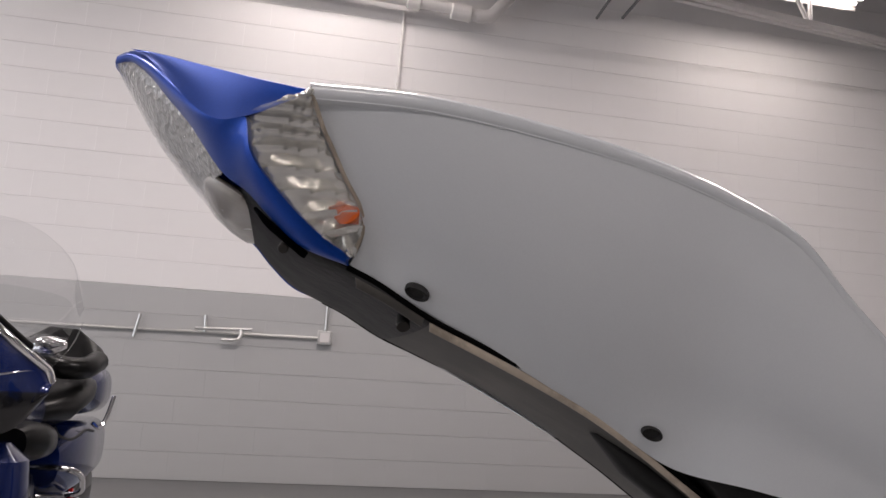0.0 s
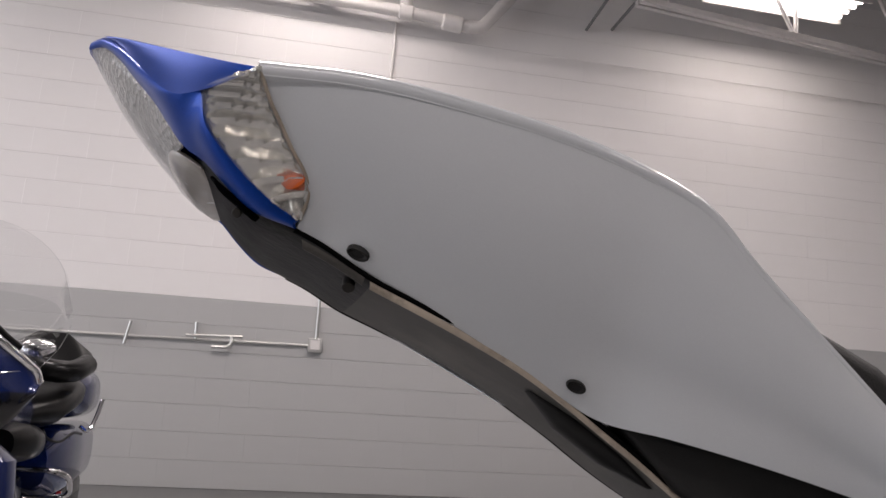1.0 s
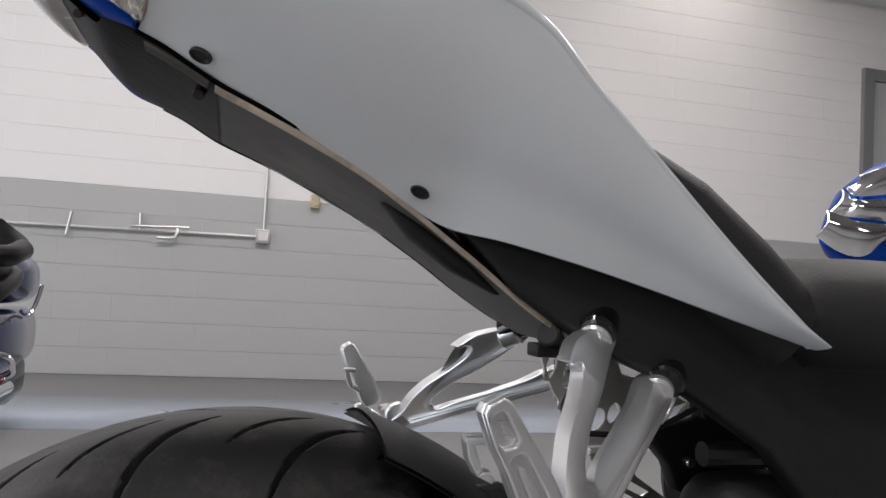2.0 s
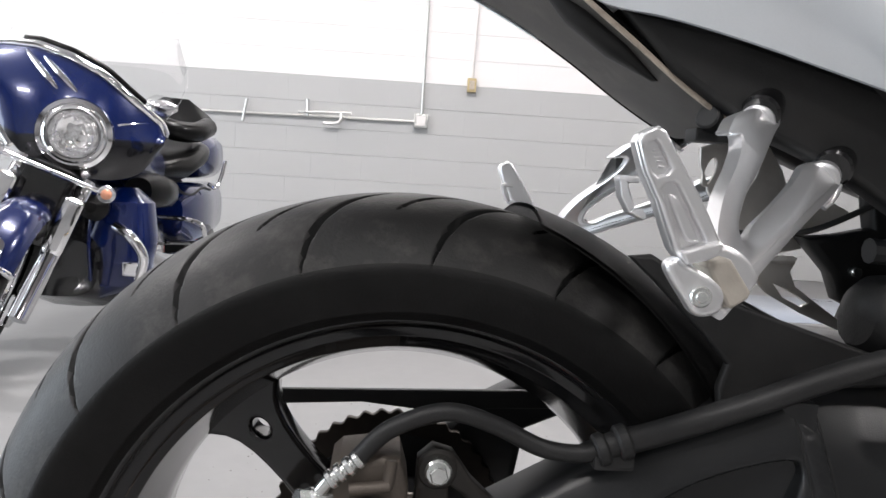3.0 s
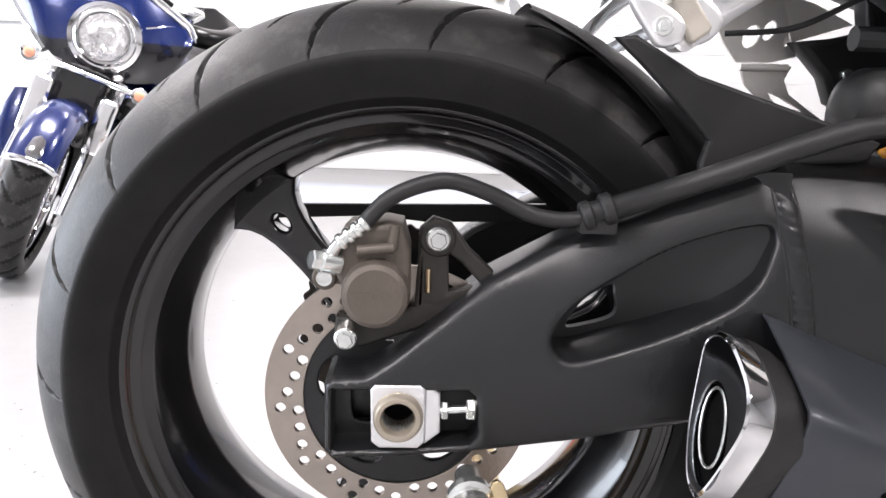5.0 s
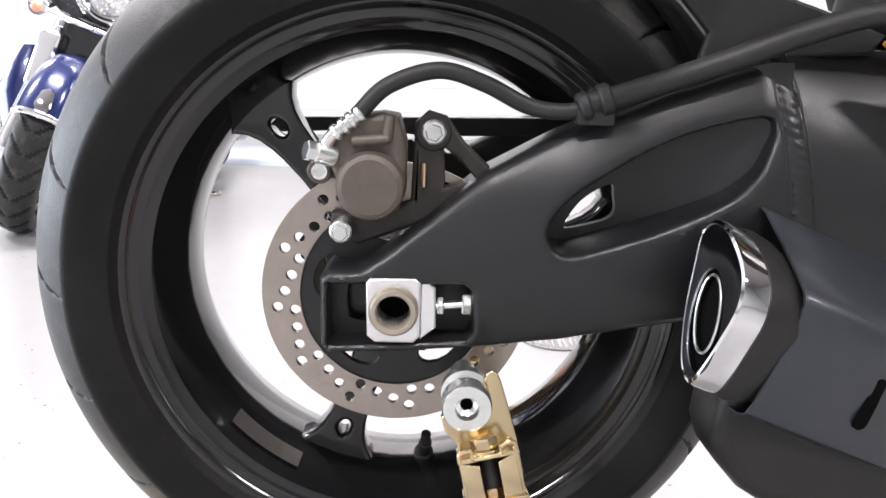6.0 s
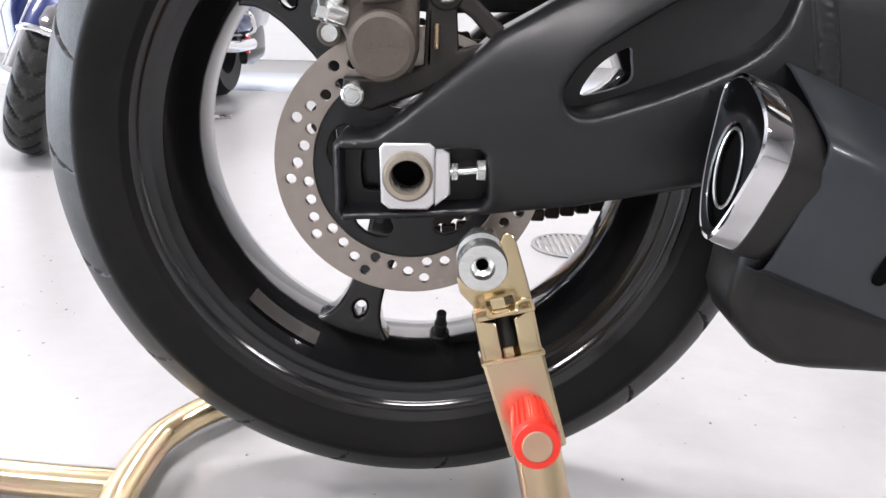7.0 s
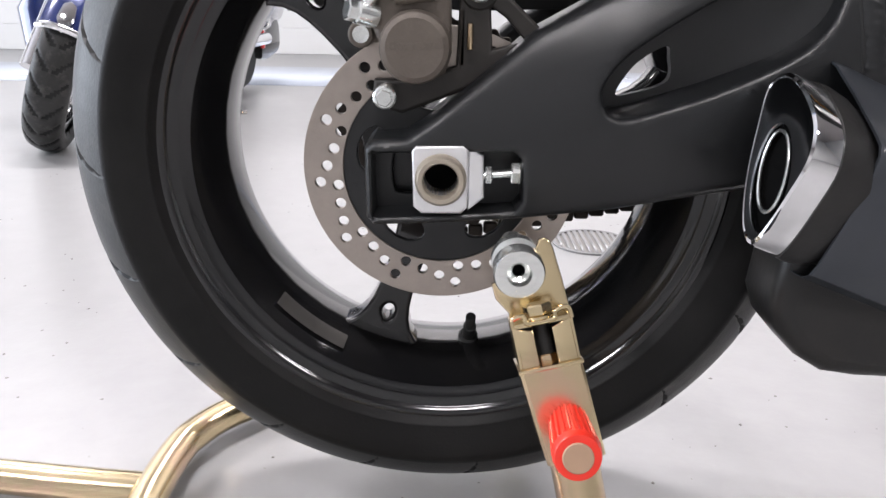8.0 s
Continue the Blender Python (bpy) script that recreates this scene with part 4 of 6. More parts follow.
for k in range(4):
    sides("peg_mark", box((0.1125 + 0.0012 * k, -0.2275, 0.7105 - 0.0026 * k), (0.1165 + 0.0012 * k, -0.2262, 0.7117 - 0.0026 * k), 0.0003, 1), "cast", "", pegs)
sides("peg_toe", join(box((0.1045, -0.203, 0.6945), (0.1165, -0.192, 0.6985), 0.0015), plate([(0.1045, 0.698), (0.1095, 0.6945), (0.1145, 0.681), (0.1115, 0.6785), (0.1065, 0.687)], -0.203, -0.192, 0.0012), plate([(0.1115, 0.6785), (0.1145, 0.681), (0.119, 0.681), (0.1215, 0.677), (0.12, 0.6745)], -0.203, -0.192, 0.0012)), "cast", "", pegs)

# slotted steel hanger plate and wiring behind
HPLATE = [(0.256, 0.731), (0.276, 0.738), (0.3, 0.745), (0.32, 0.735), (0.334, 0.715), (0.343, 0.692), (0.353, 0.664), (0.3597, 0.6464), (0.335, 0.64), (0.3034, 0.6391), (0.289, 0.6567), (0.281, 0.672), (0.268, 0.69), (0.257, 0.715)]
SLOTS = [[(x + a * math.cos(q) + 0.25 * b * math.sin(q), z + b * math.sin(q)) for q in (k * math.pi / 8 for k in range(16))] for x, z, a, b in [(0.2665, 0.71, 0.0045, 0.0125), (0.286, 0.705, 0.0068, 0.016), (0.304, 0.713, 0.007, 0.0165), (0.281, 0.678, 0.0045, 0.0065), (0.3145, 0.663, 0.0075, 0.0105), (0.331, 0.669, 0.0055, 0.009), (0.35, 0.662, 0.003, 0.0065)]]
part("hanger_plate", plate(HPLATE, 0.048, 0.052, 0.001, holes=SLOTS), "bare_plate", bike, "slotted bare metal plate")
part("hanger_tail", plate([(0.3066, 0.6355), (0.3556, 0.6376), (0.35, 0.625), (0.356, 0.612), (0.386, 0.5925), (0.4106, 0.577), (0.4025, 0.573), (0.3644, 0.587), (0.329, 0.6045), (0.312, 0.62)], 0.046, 0.05, 0.001, holes=[[(0.335, 0.6135), (0.347, 0.609), (0.37, 0.597), (0.363, 0.5935), (0.345, 0.6015)]]), "bare_plate", bike, "lower part of the slotted plate")
for k in range(6):
    q = Vector((0.304, 0.044, 0.635)).lerp(Vector((0.349, 0.044, 0.636)), (k + 0.1) / 6)
    part("hinge_knuckle", rod(q, q + Vector((0.0085, 0, 0)), 0.0036, 10), "stop_plate", bike)
part("wire", tube([(0.244, -0.03, 0.745), (0.256, -0.02, 0.71), (0.252, -0.01, 0.685), (0.262, 0, 0.665)], 0.0025, 24, 8), "rubber", bike)
part("wire", tube([(0.27, 0, 0.66), (0.32, -0.02, 0.665), (0.37, -0.03, 0.69)], 0.0025, 24, 8), "rubber", bike)
part("tail_latch", join(rod((0.205, -0.075, 0.746), (0.215, -0.066, 0.742), 0.009), box((0.2, -0.07, 0.728), (0.23, -0.05, 0.738), 0.002)), "black_plastic", bike)

# ---- rear wheel ----
R_OUT, HALF = 0.315, 0.09
RIM = [(0.2055, -0.064), (0.207, -0.068), (0.2105, -0.0702), (0.2132, -0.0712), (0.2148, -0.0728), (0.2165, -0.0738), (0.222, -0.0742), (0.2238, -0.0756), (0.2252, -0.078), (0.228, -0.0793), (0.231, -0.0796), (0.2335, -0.0785), (0.234, -0.072), (0.216, -0.06), (0.21, -0.03), (0.208, 0.03), (0.216, 0.062), (0.234, 0.072), (0.233, 0.0785), (0.229, 0.079), (0.226, 0.0745), (0.219, 0.073), (0.216, 0.069), (0.206, 0.068), (0.204, 0.062), (0.196, 0.04), (0.1905, 0.022), (0.1905, -0.014), (0.1935, -0.026)]
wheel = part("rear_wheel", lathe(RIM, AXLE, "y", 160, True), "gloss_black", bike, "black cast aluminium rear wheel rim")


def tyre_mesh():
    """The tyre: a rounded section with curved tread grooves cut into it."""
    prof = [(0.222, -0.07), (0.23, -0.0795), (0.2355, -0.083), (0.2362, -0.0842), (0.2378, -0.0845), (0.2385, -0.0846), (0.25, -0.0905), (0.262, -0.0926), (0.2665, -0.0925)]
    crown = [(0.2665 + 0.0505 * (1 - abs(u) ** 3.1), 0.0935 * u) for u in np.linspace(-1, 1, 62)]
    full = prof[:-1] + crown + [(r, -y) for r, y in reversed(prof[:-1])]
    n, sides = len(full), 1444
    rr, yy = np.array([p[0] for p in full]), np.array([p[1] for p in full])
    th = np.linspace(0, 2 * math.pi, sides, endpoint=False)
    R = np.repeat(rr[None, :], sides, 0)
    pitch = 2 * math.pi / 19
    inside = (np.abs(yy) < 0.0915) & (rr > 0.267)
    ay = np.minimum(np.abs(yy), 0.09)
    sweep = 5.3 * ay - 20 * ay ** 2   # the mesh follows the grooves
    shear = sweep + 0.11 * np.clip(yy / 0.007, -1, 1)
    for off, lo, hi in ((0.0, 0.018, 0.088), (0.5, 0.008, 0.056)):
        d = np.abs((th - pitch * off + pitch / 2) % pitch - pitch / 2) * 0.3
        a = np.abs(yy)
        width = 0.0036 * np.clip(np.minimum((a - lo) / 0.012, (hi - a) / 0.03), 0, 1) ** 0.6
        k = np.clip((width[None, :] - d[:, None]) / 0.0012 + 0.4, 0, 1) * ((a > lo) & (a < hi) & inside)[None, :]
        R -= 0.0065 * k
    cut = (np.repeat(rr[None, :], sides, 0) - R > 0.002)
    A = th[:, None] + shear[None, :]
    verts = np.stack((R * np.cos(A) + AXLE.x, np.repeat(yy[None, :], sides, 0), R * np.sin(A) + AXLE.z - 0.0015), -1).reshape(-1, 3)
    faces = []
    for k in range(sides):
        q = (k + 1) % sides
        faces += [(k * n + j, k * n + j + 1, q * n + j + 1, q * n + j) for j in range(n - 1)]
    me = bpy.data.meshes.new("tyre")
    me.from_pydata(verts.tolist(), [], faces)
    return me, n, cut


tyre_data, ring, cut = tyre_mesh()
tyre = part("tyre", tyre_data, "tyre_tread", wheel, "worn black sport tyre with curved tread grooves", 50, fix=False)
tyre_data.materials.append(M["tyre_side"])
tyre_data.materials.append(M["groove"])
cut = cut.ravel()
tyre_data.polygons.foreach_set("material_index", [2 if sum(cut[v] for v in p.vertices) >= 2 else 1 if abs(p.center.y) > 0.0912 or math.hypot(p.center.x, p.center.z - AXLE.z) < 0.2665 else 0 for p in tyre_data.polygons])
for a in (131.5, 251.5, 11.5):
    turn = Matrix.Translation(AXLE) @ Matrix.Rotation(-radians(a), 4, "Y")
    half = [(0.03, 0.03), (0.07, 0.02), (0.1, 0.0165), (0.12, 0.0155), (0.14, 0.0162), (0.155, 0.0178), (0.168, 0.021), (0.178, 0.026), (0.186, 0.0335), (0.192, 0.043), (0.197, 0.052), (0.206, 0.052)]
    out = [(r, -w) for r, w in half] + [(r, w) for r, w in reversed(half)]
    hole = [(0.166 + 0.0088 * math.cos(k * math.pi / 8), 0.0058 * math.sin(k * math.pi / 8)) for k in range(16)]
    me = plate(out, -0.018, 0.012, 0.004, holes=[hole], steps=3)
    me.transform(turn)
    part("spoke", me, "gloss_black", wheel)
part("hub", lathe([(0.02, -0.07), (0.042, -0.07), (0.046, -0.06), (0.05, -0.02), (0.06, 0.0), (0.062, 0.05), (0.05, 0.075), (0.02, 0.075)], AXLE, "y", 40, True), "gloss_black", wheel)
part("valve_stem", join(rod((0.0265, 0.0, 0.164), (0.027, -0.008, 0.178), 0.0095, 20), rod((0.027, -0.006, 0.174), (0.028, -0.02, 0.193), 0.0062, 18), rod((0.028, -0.018, 0.19), (0.0285, -0.028, 0.206), 0.0048, 16)), "rubber", wheel, "black rubber valve stem")
WT = [AXLE + Vector((0.1995 * math.cos(a), -0.054, 0.1995 * math.sin(a))) for a in np.linspace(radians(222), radians(243), 14)]
part("balance_weight", panel(WT, [p + Vector((-0.004 * math.cos(a), 0.018, -0.004 * math.sin(a))) for p, a in zip(WT, np.linspace(radians(222), radians(243), 14))], 16, 3, (0, 0, 0), 0.002), "tape", wheel, "stick-on balance weight strip")

# brake disc with drilled holes
holes = []
for k in range(12):   # slanting rows of four
    for da, r in ((0.0, 0.0822), (10.0, 0.0848), (19.3, 0.0893), (27.3, 0.0958)):
        a = radians(10.2 + 30 * k + da)
        holes.append([(r * math.cos(a) + 0.0042 * math.cos(q), r * math.sin(a) + 0.0042 * math.sin(q)) for q in (j * math.pi / 7 for j in range(14))])
inner = [(0.0765 * math.cos(a), 0.0765 * math.sin(a)) for a in (2 * math.pi * k / 72 for k in range(72))]
outer = [(0.1075 * math.cos(a), 0.1075 * math.sin(a)) for a in (2 * math.pi * k / 120 for k in range(120))]
me = plate(outer, -0.094, -0.089, 0.0006, holes=[inner] + holes, steps=1)
me.transform(Matrix.Translation((0, 0, AXLE.z)))
disc = part("brake_disc", me, "disc", wheel, "drilled steel rear brake disc")
gaps = []
for k in range(5):
    a = 2 * math.pi * (k + 0.3) / 5
    gaps.append([((0.056 + 0.011 * math.cos(q)) * math.cos(a + 0.33 * math.sin(q)), (0.056 + 0.011 * math.cos(q)) * math.sin(a + 0.33 * math.sin(q))) for q in (j * math.pi / 8 for j in range(16))])
me = plate([(0.078 * math.cos(a), 0.078 * math.sin(a)) for a in (2 * math.pi * k / 60 for k in range(60))], -0.092, -0.086, 0.001, holes=gaps)
me.transform(Matrix.Translation((0, 0, AXLE.z)))
part("disc_carrier", me, "satin_black", wheel)
teeth = []
for k in range(86):
    a, r = 2 * math.pi * k / 86, (0.1085 if k % 2 else 0.105)
    teeth += [(r * math.cos(a - 0.012), r * math.sin(a - 0.012)), (r * math.cos(a + 0.012), r * math.sin(a + 0.012))]
me = plate(teeth, 0.088, 0.095, 0.001, holes=[[(0.084 * math.cos(a), 0.084 * math.sin(a)) for a in (2 * math.pi * k / 48 for k in range(48))]])
me.transform(Matrix.Translation((0, 0, AXLE.z)))
part("sprocket", me, "chain", wheel, "dark steel rear sprocket")
part("sprocket_carrier", lathe([(0.03, 0.086), (0.086, 0.088), (0.086, 0.093), (0.03, 0.096)], AXLE, "y", 48, True), "satin_black", wheel)

# swingarm: an outer skin and an inner web
ARM = [(-0.056, 0.384), (-0.05, 0.39), (-0.026, 0.392), (-0.004, 0.407), (0.037, 0.442), (0.065, 0.466), (0.116, 0.494), (0.195, 0.531), (0.268, 0.556), (0.33, 0.566), (0.46, 0.56), (0.48, 0.42), (0.36, 0.385), (0.22, 0.354), (0.17, 0.345), (0.127, 0.337), (0.062, 0.331), (-0.05, 0.326), (-0.055, 0.332)]
WINDOW = [(0.1125, 0.4225), (0.116, 0.434), (0.13, 0.4505), (0.1565, 0.469), (0.195, 0.4915), (0.234, 0.506), (0.2655, 0.5125), (0.2735, 0.506), (0.271, 0.494), (0.262, 0.472), (0.241, 0.4517), (0.2015, 0.4317), (0.161, 0.4167), (0.131, 0.4083), (0.118, 0.4115)]
THROUGH = [(0.134, 0.421), (0.147, 0.441), (0.168, 0.4545), (0.172, 0.446), (0.171, 0.428), (0.14, 0.4175)]
SLOT2 = [(-0.036, 0.371), (-0.028, 0.377), (0.02, 0.377), (0.028, 0.371), (0.028, 0.352), (0.02, 0.346), (-0.028, 0.344), (-0.036, 0.35)]
POCKET_IN = [(-0.05, 0.38), (0.052, 0.383), (0.058, 0.378), (0.06, 0.345), (0.055, 0.338), (-0.05, 0.3325)]
INNER = [(0.07, 0.466), (0.116, 0.492), (0.195, 0.529), (0.268, 0.552), (0.284, 0.552), (0.284, 0.372), (0.22, 0.358), (0.17, 0.349), (0.127, 0.341), (0.07, 0.336)]
ARM_TOP = [(p[0], p[1]) for p in ARM[:11]]
ARM_LOW = [(p[0], p[1]) for p in reversed(ARM[11:])]


def arm_crown(x, z):
    """How far the arm's outer face falls back towards its upper and lower edges."""
    hi = float(np.interp(x, [p[0] for p in ARM_TOP], [p[1] for p in ARM_TOP]))
    lo = float(np.interp(x, [p[0] for p in ARM_LOW], [p[1] for p in ARM_LOW]))
    h = (z - lo) / max(hi - lo, 1e-6)
    tail = min(1.0, max(0.0, (x - 0.0) / 0.12))
    return (0.003 + 0.024 * tail) * max(0.0, h - 0.45) ** 2 / 0.3 + 0.012 * tail * max(0.0, 0.42 - h) ** 2 / 0.18 + 0.022 * min(1.0, max(0.0, (x - 0.265) / 0.06)) * max(0.0, h - 0.3) ** 2 / 0.49


def smooth_loop(line, n):
    return [(q.x, q.y) for q in spline([(a, b, 0) for a, b in line], n, True)]


ramp = plate(INNER, -0.078, -0.07, 0.0, holes=[THROUGH], closed_hole_smooth=40)
bm = bmesh.new()
bm.from_mesh(ramp)
for x in (0.14, 0.165, 0.19, 0.21, 0.23, 0.25, 0.265):
    bmesh.ops.bisect_plane(bm, geom=bm.verts[:] + bm.edges[:] + bm.faces[:], plane_co=(x, 0, 0), plane_no=(1, 0, 0))
for v in bm.verts:   # the recess grows shallow towards the pivot
    v.co.y -= 0.042 * min(1.0, max(0.0, (v.co.x - 0.14) / 0.13)) ** 2.2
bm.to_mesh(ramp)
bm.free()
swingarm = part("swingarm", join(
    skin(ARM, -0.138, -0.074, [smooth_loop(WINDOW, 70), POCKET_IN], arm_crown, 0.0085, 0.006),
    plate([p for p in ARM if p[0] < 0.07], -0.1045, -0.097, 0.002, holes=[SLOT2], closed_hole_smooth=40),
    ramp), "satin_black", bike, "matt black aluminium swingarm")
part("left_arm", plate(ARM, 0.1, 0.138, 0.008, holes=[[(0.12, 0.385), (0.25, 0.395), (0.29, 0.44), (0.29, 0.5), (0.2, 0.48), (0.13, 0.45)]]), "satin_black", swingarm)
part("arm_bridge", box((0.36, -0.07, 0.42), (0.5, 0.1, 0.55), 0.02), "satin_black", swingarm)
weld = tube([(0.2745, 0.0, 0.563), (0.279, 0.0, 0.543), (0.2845, 0.0, 0.514), (0.2905, 0.0, 0.48), (0.2955, 0.0, 0.452), (0.299, 0.0, 0.43)], lambda u: 0.0076 + 0.00015 * math.sin(u * 150) + 0.0004 * math.sin(u * 61) + 0.0004 * math.sin(u * 23), 200, 18)
for v in weld.vertices:   # a low, rippled bead on the arm's face
    v.co.y = v.co.y * 0.32 - 0.1372 + arm_crown(v.co.x, v.co.z) + 0.0002 * math.sin(v.co.z * 900 + v.co.x * 300)
part("weld_bead", weld, "satin_black", swingarm, "wide rippled weld seam across the arm")
# shade in the creases beside the bead, drawn as thin black tubes
for k, dx in enumerate((-0.0092, 0.0092)):
    groove = tube([(0.2745 + dx, 0, 0.561), (0.279 + dx, 0, 0.543), (0.2845 + dx, 0, 0.514), (0.2905 + dx, 0, 0.48), (0.2955 + dx, 0, 0.452), (0.299 + dx, 0, 0.432)], 0.0011, 60, 8)
    for v in groove.vertices:
        v.co.y += -0.1376 + arm_crown(v.co.x, v.co.z)
    part("weld_edge", groove, "black_plastic", swingarm)
# axle block, hollow axle end and chain adjuster
part("axle_block", plate([(-0.021, 0.383), (-0.018, 0.387), (0.016, 0.388), (0.02, 0.384), (0.02, 0.342), (0.015, 0.337), (-0.014, 0.337), (-0.02, 0.342)], -0.138, -0.116, 0.002, holes=[[(0.0125 * math.cos(k * math.pi / 16), 0.363 + 0.0125 * math.sin(k * math.pi / 16)) for k in range(32)]]), "cast", swingarm, "bare metal chain adjuster block")
part("block_cheek", plate([(0.02, 0.387), (0.031, 0.38), (0.032, 0.348), (0.02, 0.338)], -0.133, -0.116, 0.002), "cast", swingarm)
part("axle_end", lathe([(0.0125, -0.112), (0.0125, -0.144), (0.0135, -0.1455), (0.0165, -0.1455), (0.0185, -0.143), (0.019, -0.136), (0.019, -0.112)], (0.0, 0, 0.363), "y", 40, True), "axle_brass", swingarm, "hollow axle end with a brassy rim")
# near-black disc for the shaded depth of the hollow axle
part("axle_bore", lathe([(0.0, -0.1165), (0.0135, -0.1165)], (0.0, 0, 0.363), "y", 24), "dark", swingarm)
part("adjuster_bolt", join(rod((0.03, -0.128, 0.364), (0.052, -0.128, 0.366), 0.0033, 12), hexhead((0.0325, -0.128, 0.3645), (0.0375, -0.128, 0.3645), 0.0072), hexhead((0.051, -0.128, 0.366), (0.0585, -0.128, 0.366), 0.0085)), "zinc", swingarm, "zinc plated adjuster bolt")

# chain guard, chain and mudguard
part("chain_guard", plate([(-0.16, 0.486), (-0.12, 0.489), (0.16, 0.497), (0.3, 0.505), (0.3, 0.485), (0.13, 0.478), (0.02, 0.474), (-0.03, 0.479), (-0.12, 0.474), (-0.15, 0.472)], 0.078, 0.084, 0.002), "black_plastic", bike, "black plastic chain guard")
links = []
for k in range(28):
    x = -0.02 + 0.0158 * k
    z = 0.482 - 0.02 * max(0, -x) + 0.06 * x * 0.2
    links.append(box((x, 0.087, z - 0.006), (x + 0.0145, 0.097, z + 0.006), 0.003, 1))
    links.append(box((x, 0.087, 0.241 + 0.19 * x), (x + 0.0152, 0.097, 0.254 + 0.19 * x), 0.002, 1))
for k, me in enumerate(links):
    part("chain_link", me, "chain", bike, "rusty brown drive chain link" if k == 0 else "")
HUG = []
for k in range(26):
    a = radians(74 - k * 3.0)
    r = 0.326 + 0.012 * max(0, (k - 14) / 12) ** 2
    HUG.append([AXLE + Vector((r * math.cos(a) * 1.0, 0, r * math.sin(a))), a])
rings = []
for (c, a), k in zip(HUG, range(26)):
    row = []
    for j in range(19):
        u = -1 + j / 9
        drop = (0.012 + 0.03 * min(1, k / 14)) * abs(u) ** 2.6
        row.append(c + Vector((-math.cos(a) * drop, 0.088 * u, -math.sin(a) * drop)))
    rings.append(row)
n_r = [[v + Vector((-math.cos(a), 0, -math.sin(a))) * 0.003 for v in row] for row, (c, a) in zip(rings, HUG)]
part("mudguard", join(loft(rings, False, False), loft(n_r, False, False)), "black_plastic", bike, "black plastic rear mudguard over the tyre", fix=False)
part("mudguard_side", plate([(0.15, 0.645), (0.166, 0.647), (0.215, 0.62), (0.335, 0.584), (0.36, 0.575), (0.35, 0.56), (0.28, 0.556), (0.225, 0.533), (0.222, 0.555), (0.227, 0.572), (0.205, 0.595), (0.17, 0.628)], -0.1, -0.09, 0.003), "black_plastic", bike)
part("inner_guard", plate([(0.24, 0.62), (0.34, 0.575), (0.5, 0.56), (0.5, 0.4), (0.34, 0.4), (0.31, 0.5), (0.27, 0.57)], -0.055, 0.085, 0.01), "satin_black", bike)

# rear caliper, its bracket, bolts, hose
CAL = [(-0.049, 0.466), (-0.046, 0.497), (-0.04, 0.503), (-0.012, 0.507), (0.0, 0.505), (0.006, 0.485), (0.0065, 0.45), (0.002, 0.436), (-0.009, 0.43), (-0.03, 0.431), (-0.04, 0.446)]
caliper = part("brake_caliper", join(plate(CAL, -0.124, -0.072, 0.006, steps=3), lathe([(0.0, -0.139), (0.02, -0.139), (0.0235, -0.137), (0.025, -0.133), (0.0255, -0.118)], (-0.019, 0, 0.4545), "y", 48)), "caliper", bike, "dull brown painted brake caliper")
part("caliper_ridge", join(rod((-0.033, -0.128, 0.486), (-0.006, -0.128, 0.489), 0.004), rod((-0.008, -0.127, 0.487), (-0.006, -0.124, 0.505), 0.004), box((-0.036, -0.127, 0.495), (-0.028, -0.12, 0.505), 0.002)), "caliper", caliper)
part("caliper_ear", join(rod((-0.058, -0.116, 0.462), (-0.058, -0.1, 0.462), 0.0095), box((-0.058, -0.112, 0.456), (-0.04, -0.1, 0.47), 0.003)), "caliper", caliper)
part("caliper_lettering", join(*[box((-0.037 + 0.0062 * k, -0.1393, 0.4535 + 0.0003 * k), (-0.0325 + 0.0062 * k, -0.1388, 0.4575 + 0.0003 * k), 0.0002) for k in range(6)]), "caliper", caliper, "worn raised mark that cannot be read")
part("slide_pin", lathe([(0.0, -0.117), (0.004, -0.117), (0.006, -0.1175), (0.006, -0.11)], (-0.058, 0, 0.462), "y", 16), "zinc", caliper)
# bracket behind the caliper, its shade carried by a dark colour
part("caliper_bracket", join(plate([(0.012, 0.5), (0.022, 0.509), (0.036, 0.505), (0.05, 0.486), (0.075, 0.463), (0.08, 0.45), (0.03, 0.43), (0.01, 0.42), (-0.03, 0.405), (-0.052, 0.412), (-0.05, 0.43), (-0.02, 0.43), (0.01, 0.44)], -0.108, -0.094, 0.003, holes=[[(0.034, 0.482), (0.045, 0.474), (0.06, 0.458), (0.036, 0.452)]]), rod((0.0258, -0.1095, 0.4925), (0.0258, -0.095, 0.4925), 0.0145)), "bracket_shaded", bike, "cast caliper bracket, coloured dark for its shade")
part("caliper_bolt", join(hexhead((0.026, -0.1215, 0.4935), (0.026, -0.114, 0.4935), 0.0066), rod((0.026, -0.1165, 0.4935), (0.026, -0.108, 0.4935), 0.0094)), "zinc", bike, "zinc plated hexagon bolt")
part("caliper_bolt", join(hexhead((-0.0405, -0.137, 0.42), (-0.0405, -0.13, 0.42), 0.0062), rod((-0.0405, -0.1325, 0.42), (-0.0405, -0.105, 0.42), 0.0084)), "zinc", bike, "zinc plated hexagon bolt")
part("brass_pin", rod((0.0195, -0.114, 0.452), (0.0195, -0.11, 0.47), 0.0022, 10), "gold", bike)
part("pad_spring", box((0.012, -0.108, 0.44), (0.016, -0.096, 0.48), 0.001), "chain", bike)
part("banjo_bolt", join(hexhead((-0.066, -0.131, 0.4795), (-0.059, -0.127, 0.4775), 0.0075), rod((-0.06, -0.128, 0.478), (-0.046, -0.12, 0.474), 0.0085)), "zinc", bike, "zinc banjo bolt")
